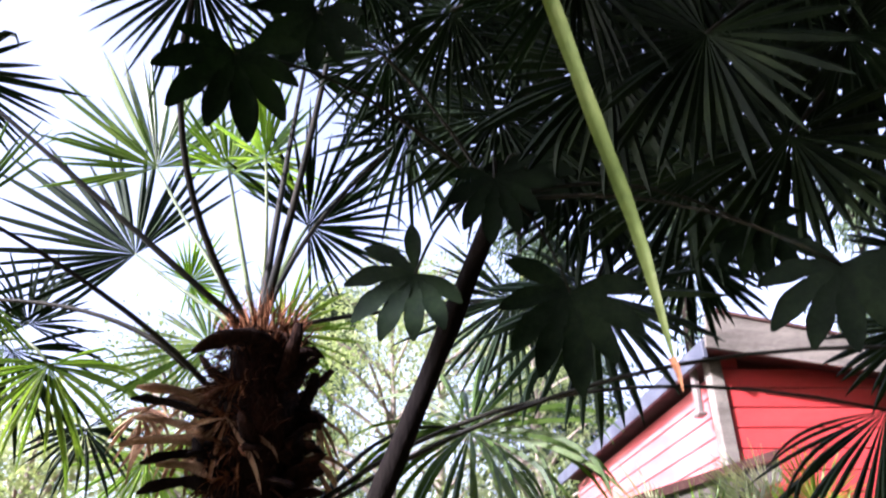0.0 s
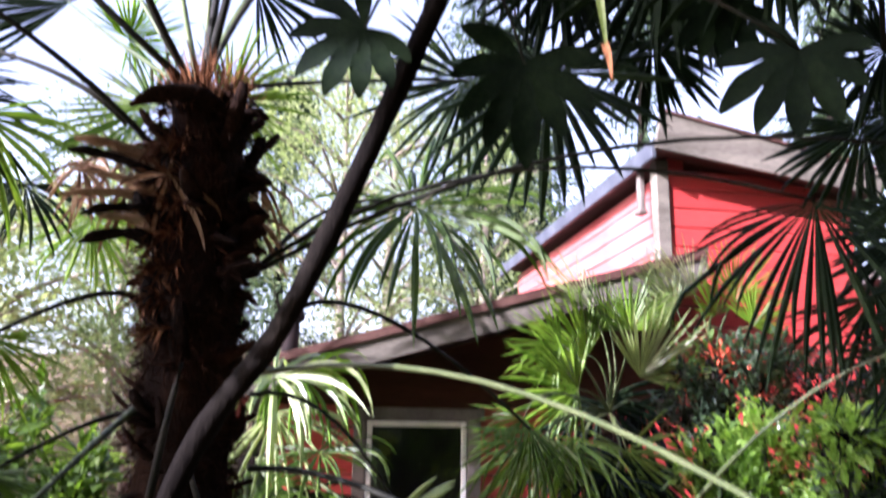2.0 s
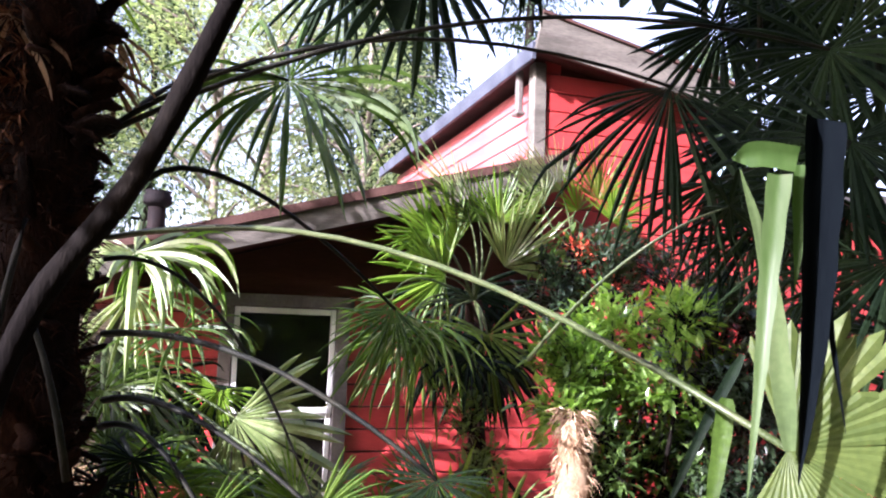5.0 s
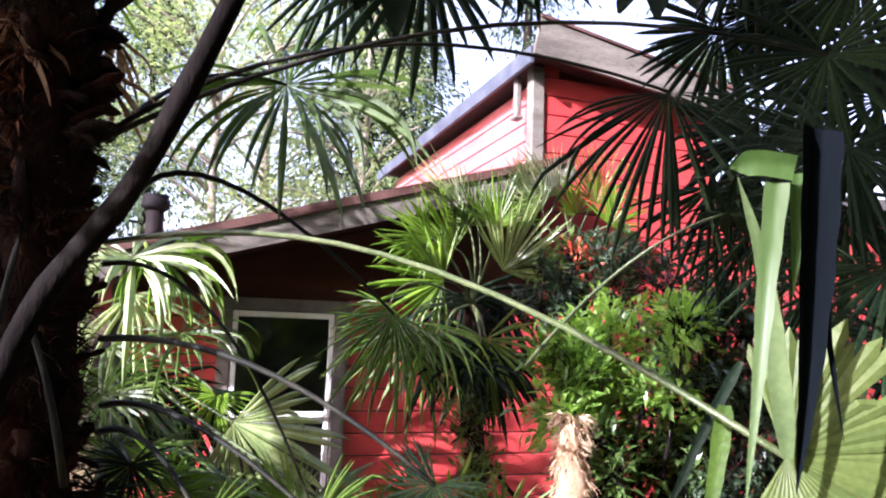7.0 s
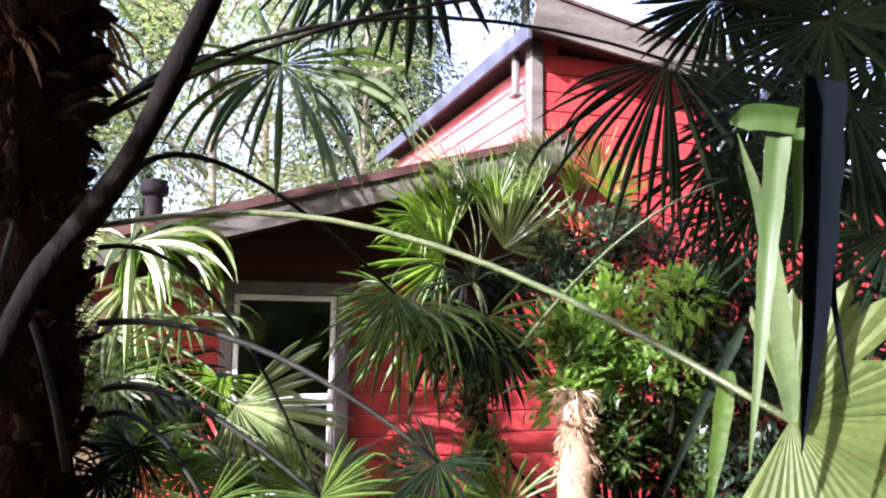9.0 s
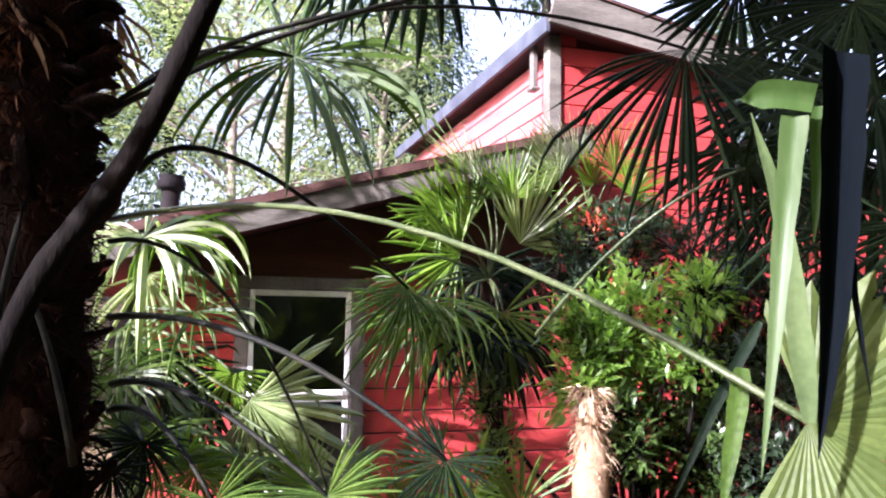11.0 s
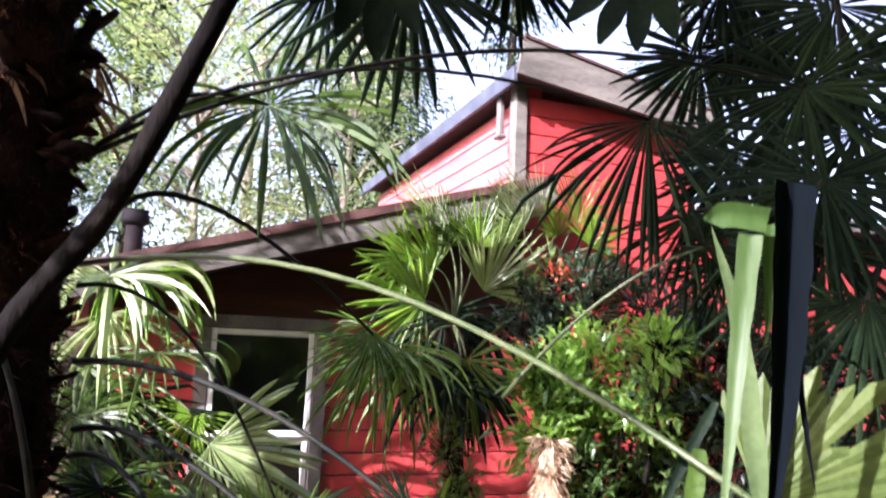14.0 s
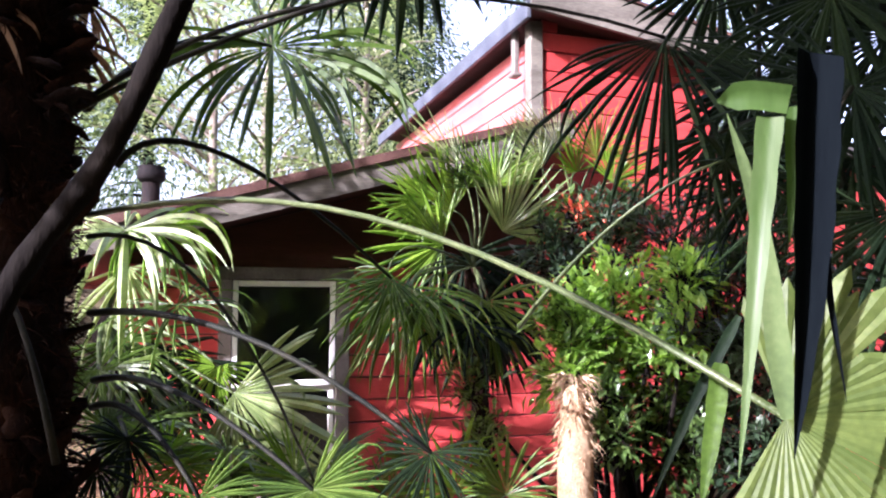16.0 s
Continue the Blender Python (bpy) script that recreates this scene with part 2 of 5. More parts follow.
def fan(hub, tip, normal, spread, count, droop, seed, fused=0.30, fold=0.5, ragged=0.24, width=1.0, mat=None, steps=9):
    """A pleated fan blade: folded segments that part beyond the fused middle, bend under their weight and end in points."""
    rng = random.Random(seed)
    hub, tip, normal = Vector(hub), Vector(tip), Vector(normal).normalized()
    axis = tip - hub
    length = axis.length
    axis.normalize()
    side = axis.cross(normal).normalized()
    normal = side.cross(axis).normalized()
    verts, faces = [], []
    gap = radians(spread) / count
    loose = min(1.0, max(0.0, droop - 0.35))       # hanging blades are less tidy
    ragged = ragged * (1 + 0.6 * loose)
    for i in range(count):
        u = (i + 0.5) / count * 2 - 1
        th = radians(spread) / 2 * u + rng.uniform(-0.42, 0.42) * gap * (1 + loose) * (0.15 if fused > 0.7 else 1)
        size = length * (1 - 0.28 * abs(u) ** 1.6) * rng.uniform(1 - ragged, 1 + ragged * 0.4)
        d = axis * math.cos(th) + side * math.sin(th) + normal * rng.uniform(-0.11, 0.11) * (1 + 1.6 * loose) * (0.15 if fused > 0.7 else 1)
        d.normalize()
        # shallow cup of the whole blade
        d = (d + normal * 0.12 * abs(u)).normalized()
        p, base = hub.copy(), len(verts)
        own = droop * rng.uniform(0.35, 1.8)
        bend_at = rng.uniform(0.55, 0.85) if rng.random() < 0.25 * min(1, droop * 1.6) else 9
        for k in range(steps + 1):
            s = k / steps
            r = s * size
            across = d.cross(normal)
            across = across.normalized() if across.length > 1e-3 else side
            up = across.cross(d).normalized()
            half = math.tan(gap / 2) * max(r, 0.004)
            full = math.tan(gap / 2) * size * fused
            if s > fused:
                q = (s - fused) / (1 - fused)
                half = full * (1 + 0.35 * q) * max(0.0, 1 - q ** 2.2) + 0.0006
            half *= width
            lift = fold * half * (1.0 if s > 0.05 else 0.3)
            verts += [p - across * half - up * lift, p + up * lift, p + across * half - up * lift]
            fall = own * max(0.0, s - 0.15) * 2.2 / steps
            if s > bend_at:
                fall += 2.2 / steps * 2.5
            d = (d + Vector((0, 0, -1)) * fall).normalized()
            p = p + d * (size / steps)
        for k in range(steps):
            a = base + 3 * k
            faces += [(a, a + 1, a + 4, a + 3), (a + 1, a + 2, a + 5, a + 4)]
    return verts, faces, mat or LEAF, False


seeds = iter(range(100, 9999))


def frond(palm, base, mid, hub, tip, normal, spread=260, count=34, droop=0.4, mat=None, stalk=None, thick=0.014, width=1.0, fused=0.30, fold=0.5):
    """One frond of a palm: its arching stalk, and the fan blade on it."""
    n = next(seeds)
    rng = random.Random(n)
    pts = bezier(base, mid, hub, 12)
    st = part("frond", local(palm, tube(pts, [thick * (1.5 - 0.75 * i / 12) for i in range(13)], stalk or STALK, 7, 0.06, 0.7, rng)), palm)
    part("blade", local(palm, fan(hub, tip, normal, spread, count, droop, n, mat=mat, width=width, fused=fused, fold=fold)), st)
    return st


def strips(count, rng, where, length, width, mat, hang=0.6):
    """Many thin ragged strips: fibres, straw."""
    verts, faces = [], []
    for _ in range(count):
        p, d = where(rng)
        ln, w = length * rng.uniform(0.4, 1.3), width * rng.uniform(0.5, 1.5)
        a = d.cross(Vector((rng.uniform(-1, 1), rng.uniform(-1, 1), rng.uniform(-1, 1)))).normalized()
        b = len(verts)
        for k in range(4):
            verts += [p - a * w * (1 - k / 3.2), p + a * w * (1 - k / 3.2)]
            d = (d + Vector((rng.uniform(-0.3, 0.3), rng.uniform(-0.3, 0.3), -hang * rng.random()))).normalized()
            p = p + d * ln / 3
        for k in range(3):
            faces.append((b + 2 * k, b + 2 * k + 1, b + 2 * k + 3, b + 2 * k + 2))
    return verts, faces, mat, False


def leaves(count, rng, where, size, mat, slim=0.35):
    """Many small folded pointed leaves."""
    verts, faces = [], []
    for _ in range(count):
        p, out = where(rng)
        d = (out + Vector((rng.gauss(0, 0.5), rng.gauss(0, 0.5), rng.gauss(-0.1, 0.45)))).normalized()
        a = d.cross(Vector((rng.gauss(0, 0.35), rng.gauss(0, 0.35), 1))).normalized()
        up = a.cross(d)
        s = size * rng.uniform(0.6, 1.35)
        w = s * slim
        b = len(verts)
        verts += [p, p + d * s * 0.45 + a * w * 0.5 + up * w * 0.15, p + d * s - up * s * 0.12, p + d * s * 0.45 - a * w * 0.5 + up * w * 0.15, p + d * s * 0.5]
        faces += [(b, b + 1, b + 4), (b + 1, b + 2, b + 4), (b + 2, b + 3, b + 4), (b + 3, b, b + 4)]
    return verts, faces, mat, False


# ---- ground ----
def ground():
    n, verts, faces = 70, [], []
    xs = [math.copysign(abs(u) ** 2.2, u) * 220 for u in np.linspace(-1, 1, n)]
    for y in xs:
        for x in xs:
            h = noise.noise(Vector((x * 0.35, y * 0.35, 0))) * 0.12 - 0.15
            if y > 11:
                h += min(1.0, (y - 11) / 25) * 5.0 + noise.noise(Vector((x * 0.02, y * 0.02, 3))) * 2
            verts.append(Vector((x, y, h)))
    faces = [(j * n + i, j * n + i + 1, (j + 1) * n + i + 1, (j + 1) * n + i) for j in range(n - 1) for i in range(n - 1)]
    ob = new("ground", mesh_of("ground", verts, faces, SOIL, True))
    tagged(ob, "dark soil covered with leaf litter under the palms", "ground", kind="structure")


ground()

# ---- the house ----
WALL_Y, CORNER_X = 6.17, 2.96
LOW_SLOPE, LOW_Z = 0.285, 2.09          # lower roof: underside of its front board at x = 0
FRONT_LOW, FRONT_UP = 5.55, 5.87        # front edges of the two roofs
UP_X, UP_Z, UP_FALL = 2.72, 4.12, 0.14  # upper roof: underside at its near corner, fall to the right


UP_END, WING_Z = 4.75, 3.05              # the upper storey's far corner, and the top of the lower wing beyond it


def low_under(x):
    return LOW_Z + LOW_SLOPE * x


def up_under(x):
    return UP_Z + 0.045 - UP_FALL * (x - UP_X)


house = thing("house", "red clapboard house with grey fascia boards and low sloping roofs", "house", (2.0, 7.0, -0.2))
WIN = (0.33, 1.13, 0.22, 1.78)           # the window's opening
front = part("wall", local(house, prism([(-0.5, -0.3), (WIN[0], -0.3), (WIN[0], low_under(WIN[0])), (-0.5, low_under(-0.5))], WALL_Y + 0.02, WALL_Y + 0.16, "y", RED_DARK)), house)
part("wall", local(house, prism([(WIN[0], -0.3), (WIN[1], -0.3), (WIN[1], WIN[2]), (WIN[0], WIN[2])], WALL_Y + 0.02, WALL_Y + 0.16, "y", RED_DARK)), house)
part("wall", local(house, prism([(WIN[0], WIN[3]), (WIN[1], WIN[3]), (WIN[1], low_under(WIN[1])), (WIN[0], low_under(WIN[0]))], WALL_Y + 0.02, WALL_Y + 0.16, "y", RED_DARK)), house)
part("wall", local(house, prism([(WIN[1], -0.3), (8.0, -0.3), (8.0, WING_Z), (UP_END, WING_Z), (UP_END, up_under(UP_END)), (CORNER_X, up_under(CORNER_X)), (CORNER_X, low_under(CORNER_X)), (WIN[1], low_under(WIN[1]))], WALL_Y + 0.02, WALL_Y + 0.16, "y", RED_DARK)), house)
side = part("side_wall", local(house, box(CORNER_X, CORNER_X + 0.14, WALL_Y + 0.165, 11.4, 2.8, 4.05, RED_DARK, 0)), house)
part("side_wall", local(house, box(-0.5, -0.36, WALL_Y + 0.165, 10.5, -0.3, 1.9, RED, 0)), house)
part("side_wall", local(house, box(7.86, 8.0, WALL_Y + 0.165, 10.5, -0.3, WING_Z, RED, 0)), house)
part("back_wall", local(house, box(-0.5, CORNER_X, 10.5, 10.64, -0.3, 1.9, RED, 0)), house)
part("side_wall", local(house, box(UP_END - 0.14, UP_END, WALL_Y + 0.165, 11.4, WING_Z + 0.13, 3.86, RED, 0)), house)
part("back_wall", local(house, box(CORNER_X, 8.0, 10.5, 10.64, -0.3, 3.1, RED, 0)), house)
# a room behind the window, its dimness put into the wall colour
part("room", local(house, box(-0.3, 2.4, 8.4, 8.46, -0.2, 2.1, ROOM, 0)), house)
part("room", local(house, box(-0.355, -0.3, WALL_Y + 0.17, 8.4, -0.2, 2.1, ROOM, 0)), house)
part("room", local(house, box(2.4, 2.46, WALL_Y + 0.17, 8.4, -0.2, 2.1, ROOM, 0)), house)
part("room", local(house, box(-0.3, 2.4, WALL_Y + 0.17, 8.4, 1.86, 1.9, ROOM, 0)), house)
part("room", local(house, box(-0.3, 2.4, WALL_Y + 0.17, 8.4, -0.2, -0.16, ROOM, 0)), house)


def low_roof():
    x0, x1, y0, y1 = -1.1, CORNER_X, FRONT_LOW, 11.0
    t = 0.20
    part("roof", local(house, prism([(x0, low_under(x0) + t), (x1, low_under(x1) + t), (x1, low_under(x1) + t + 0.03), (x0, low_under(x0) + t + 0.03)], y0 + 0.03, y1, "y", ROOFING)), house)
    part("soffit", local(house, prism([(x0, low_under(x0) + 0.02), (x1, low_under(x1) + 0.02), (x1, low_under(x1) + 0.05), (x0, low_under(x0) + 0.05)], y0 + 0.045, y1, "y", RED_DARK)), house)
    f = part("fascia", local(house, prism([(x0, low_under(x0)), (x1, low_under(x1)), (x1, low_under(x1) + 0.165), (x0, low_under(x0) + 0.165)], y0, y0 + 0.04, "y", GREY_WOOD)), house, "weathered grey fascia board")
    part("drip_edge", local(house, prism([(x0, low_under(x0) + 0.169), (x1, low_under(x1) + 0.169), (x1, low_under(x1) + 0.235), (x0, low_under(x0) + 0.235)], y0 - 0.025, y0 + 0.028, "y", BROWN_EDGE)), f)
    part("fascia", local(house, box(x0 - 0.04, x0 - 0.002, y0, y1, low_under(x0) - 0.02, low_under(x0) + 0.2, GREY_WOOD)), house)


low_roof()


def up_roof():
    x0, x1, y0, y1 = UP_X, 4.90, FRONT_UP, 11.6
    def under(x):
        return UP_Z - UP_FALL * (x - UP_X)
    part("roof", local(house, prism([(x0 + 0.03, 4.205), (x1 - 0.02, 3.96), (x1 - 0.02, 3.99), (x0 + 0.03, 4.235)], y0 + 0.045, y1, "y", ROOFING)), house)
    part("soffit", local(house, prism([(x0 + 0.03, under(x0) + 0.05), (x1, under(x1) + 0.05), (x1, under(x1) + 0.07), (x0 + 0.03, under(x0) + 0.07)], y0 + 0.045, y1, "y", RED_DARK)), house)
    f = part("fascia", local(house, prism([(x0, under(x0)), (x1 - 0.06, under(x1)), (x1, under(x1) + 0.23), (x0 + 0.06, under(x0) + 0.33)], y0, y0 + 0.04, "y", GREY_WOOD)), house, "weathered grey fascia board")
    part("drip_edge", local(house, prism([(x0 + 0.06, under(x0) + 0.334), (x1, under(x1) + 0.234), (x1, under(x1) + 0.262), (x0 + 0.06, under(x0) + 0.362)], y0 - 0.02, y0 + 0.03, "y", BROWN_EDGE)), f)
    part("fascia", local(house, box(x0 - 0.02, x0 + 0.02, y0 + 0.045, y1, UP_Z - 0.075, UP_Z + 0.08, BLUE_GREY)), house, "blue-grey painted roof edge board")
    part("roof", local(house, box(UP_END + 0.005, 8.3, FRONT_UP + 0.02, 11.0, WING_Z + 0.005, WING_Z + 0.12, ROOFING)), house)


up_roof()
part("corner_post", local(house, box(CORNER_X - 0.125, CORNER_X - 0.006, WALL_Y - 0.03, WALL_Y + 0.10, low_under(CORNER_X) + 0.24, up_under(CORNER_X) - 0.02, GREY_WOOD, 0.006)), house, "grey painted corner board")
part("corner_post", local(house, box(-0.545, -0.46, WALL_Y - 0.03, WALL_Y + 0.10, -0.3, low_under(-0.5) - 0.01, GREY_WOOD, 0.006)), house, "grey painted corner board")
part("downspout", local(house, box(CORNER_X - 0.19, CORNER_X - 0.13, WALL_Y + 0.2, WALL_Y + 0.27, 3.70, 4.10, TRIM, 0.012)), house, "pale grey metal downspout")
part("downspout", local(house, box(CORNER_X - 0.215, CORNER_X - 0.12, WALL_Y + 0.17, WALL_Y + 0.29, 3.66, 3.70, TRIM, 0.012)), house)

# window: casing, sashes, panes
window = part("window", local(house, box(WIN[0] - 0.10, WIN[0] - 0.003, WALL_Y - 0.035, WALL_Y + 0.03, WIN[2] - 0.1, WIN[3] + 0.0, TRIM)), house, "white double-hung window in grey-brown casing")
for a in ((WIN[1] + 0.003, WIN[1] + 0.11, WIN[2] - 0.1, WIN[3]), (WIN[0] - 0.13, WIN[1] + 0.14, WIN[3] + 0.003, WIN[3] + 0.10), (WIN[0] - 0.13, WIN[1] + 0.14, WIN[2] - 0.16, WIN[2] - 0.102)):
    part("casing", local(house, box(a[0], a[1], WALL_Y - 0.04, WALL_Y + 0.03, a[2], a[3], TRIM)), window)
MID = 0.985
for z0, z1, y in ((MID - 0.03, WIN[3] - 0.004, WALL_Y - 0.012), (WIN[2] + 0.004, MID - 0.034, WALL_Y + 0.03)):
    s = 0.045
    for a in ((WIN[0] + 0.004, WIN[0] + s, z0, z1), (WIN[1] - s, WIN[1] - 0.004, z0, z1), (WIN[0] + s + 0.002, WIN[1] - s - 0.002, z1 - s, z1), (WIN[0] + s + 0.002, WIN[1] - s - 0.002, z0, z0 + s)):
        part("sash", local(house, box(a[0], a[1], y - 0.018, y + 0.022, a[2], a[3], WHITE, 0.005)), window)
    p = part("pane", local(house, box(WIN[0] + s + 0.001, WIN[1] - s - 0.001, y, y + 0.005, z0 + s, z1 - s, GLASS, 0)), window)
    p.visible_shadow = False

vent = thing("vent_pipe", "metal vent pipe with a cap on the roof, darkened for shade", "vent pipe", (-0.33, 7.1, 2.1))
part("pipe", local(vent, tube([Vector((-0.33, 7.1, z)) for z in (2.05, 2.4, 2.66)], [0.075] * 3, METAL, 20)), vent)
part("cap", local(vent, tube([Vector((-0.33, 7.1, z)) for z in (2.64, 2.665, 2.67, 2.74, 2.75, 2.78, 2.79)], [0.08, 0.115, 0.12, 0.12, 0.1, 0.115, 0.05], METAL, 20)), vent)


# ---- trees ----
def tree(label, place, height, spread, seed, mat, count, leaf, conifer, group, lowest=None):
    rng = random.Random(seed)
    t = thing("tree", label, "tree", place, group)
    o = Vector(place)
    bark = BARK_PALE if mat is TREE_LEAF else BARK
    trunk = [Vector((rng.uniform(-0.15, 0.15) * height * 0.05, rng.uniform(-0.15, 0.15) * height * 0.05, height * s)) for s in (-0.03, 0.25, 0.5, 0.75, 1.0)]
    part("trunk", tube(trunk, [height * 0.018 * (1.05 - s * 0.95) + 0.01 for s in (0, 0.25, 0.5, 0.75, 1.0)], bark, 9, 0.1, 1, rng), t)
    ends = []
    for i in range(34 if conifer else 22):
        h = rng.uniform(lowest or (0.12 if conifer else 0.25), 0.97)
        w = rng.uniform(0, 2 * math.pi)
        r = spread * ((1.05 - h) if conifer else math.sqrt(max(0.05, 1 - (2 * h - 1.15) ** 2))) * rng.uniform(0.7, 1.1)
        a = Vector((0, 0, h * height))
        b = a + Vector((math.cos(w) * r, math.sin(w) * r, (-0.18 if conifer else 0.45) * r))
        m = (a + b) / 2 + Vector((0, 0, 0.12 * r))
        part("limb", tube(bezier(a, m, b, 5), [0.05 - 0.007 * k for k in range(6)], bark, 5), t)
        ends.append((a, m, b, r))

    def where(g):
        a, m, b, r = g.choice(ends)
        s = g.uniform(0.25, 1.05)
        p = a.lerp(b, s) + Vector((0, 0, 0.15 * r * math.sin(min(1, s) * math.pi)))
        clump = 0.10 * spread + 0.12 * r
        p += Vector((g.gauss(0, clump), g.gauss(0, clump), g.gauss(-0.4 * clump if conifer else 0, clump * 0.55)))
        return p, (p - a).normalized() + Vector((0, 0, -0.6 if conifer else 0))
    part("crown", leaves(count, rng, where, leaf, mat, 0.3 if conifer else 0.55), t)
    return t


WOOD = "sunlit trees behind the house"
tree("tall sunlit deciduous tree with yellow-green leaves", (0.3, 15.5, 1.0), 7.4, 2.6, 1, TREE_LEAF, 8500, 0.115, False, WOOD)
tree("tall sunlit deciduous tree with yellow-green leaves", (-4.2, 16.5, 1.2), 6.0, 2.6, 2, TREE_LEAF, 8500, 0.115, False, WOOD)
tree("dark conifer with drooping needle boughs", (4.3, 20.0, 2.0), 13.5, 3.2, 3, CONIFER, 12000, 0.22, True, WOOD)
tree("dark conifer with drooping needle boughs", (9.5, 21.0, 2.0), 15.0, 3.4, 4, CONIFER, 12000, 0.22, True, WOOD)
tree("tall conifer in hazy light", (-1.5, 25.0, 2.5), 11.0, 3.4, 5, CONIFER, 12000, 0.26, True, WOOD)
tree("tall sunlit deciduous tree with yellow-green leaves", (-9.5, 17.0, 1.2), 5.5, 2.8, 6, TREE_LEAF, 5000, 0.15, False, WOOD)
tree("tall conifer in hazy light", (14.5, 19.0, 2.0), 14.0, 3.6, 7, CONIFER, 10000, 0.25, True, WOOD)
tree("tall sunlit deciduous tree with yellow-green leaves", (3.4, 16.0, 1.2), 7.2, 2.2, 8, TREE_LEAF, 7000, 0.11, False, WOOD)
tree("tall sunlit deciduous tree with yellow-green leaves", (1.6, 18.5, 1.5), 9.6, 2.6, 9, TREE_LEAF, 9000, 0.12, False, WOOD)
tree("tall conifer in hazy light", (6.2, 24.0, 2.0), 14.5, 3.4, 10, CONIFER, 11000, 0.25, True, WOOD)
# unseen evergreens, added to shade the near palms and close the place
SHADE = "evergreens behind the path"
for sx, sy, sh, sr, sc in ((-5.2, -5.6, 11.0, 3.0, 15000), (-2.4, -5.0, 11.0, 3.0, 16000), (0.4, -4.6, 11.0, 3.0, 16000), (3.2, -4.4, 11.0, 3.0, 16000), (5.6, -2.6, 10.0, 2.8, 15000), (6.6, 0.4, 10.0, 2.6, 15000), (7.6, 3.0, 9.0, 2.2, 12000)):
    tree("unseen evergreen added behind the path for shade", (sx, sy, -0.2), sh, sr, int(sx * 10 + sy * 100 + 900), CONIFER, sc, 0.40, True, SHADE)
for sx, sy in ((-13.0, -12.5), (-8.0, -11.0), (-3.0, -10.5), (2.5, -10.5), (8.0, -9.0), (11.5, -4.0), (12.5, 1.5)):
    tree("unseen tall evergreen added to block the sky and close the garden", (sx, sy, -0.2), 17.0, 4.6, int(sx * 10 + 700), CONIFER, 13000, 0.75, True, SHADE)
tree("unseen evergreen with a high dense crown, added to shade the overhead fronds", (-6.8, -2.45, -0.2), 10.5, 1.2, 41, CONIFER, 32000, 0.32, False, SHADE, 0.63)
tree("unseen evergreen bush added to shade the shaggy trunk", (-3.4, 1.74, -0.2), 4.35, 0.55, 43, CONIFER, 24000, 0.18, False, SHADE, 0.15)
tree("unseen spreading evergreen added to block the sky over the path", (0.6, -2.6, -0.2), 7.5, 3.6, 42, CONIFER, 22000, 0.34, False, SHADE, 0.62)
# sunlit thicket at the far left
for sx, sy, sh in ((-4.6, 10.5, 4.2), (-7.5, 11.5, 5.0), (-2.9, 12.8, 4.6), (-10.5, 12.0, 5.5)):
    tree("sunlit leafy thicket beside the house", (sx, sy, 0.0), sh, 2.1, int(sx * 7 + sy * 10 + 500), TREE_LEAF, 7000, 0.12, False, "thicket beside the house")


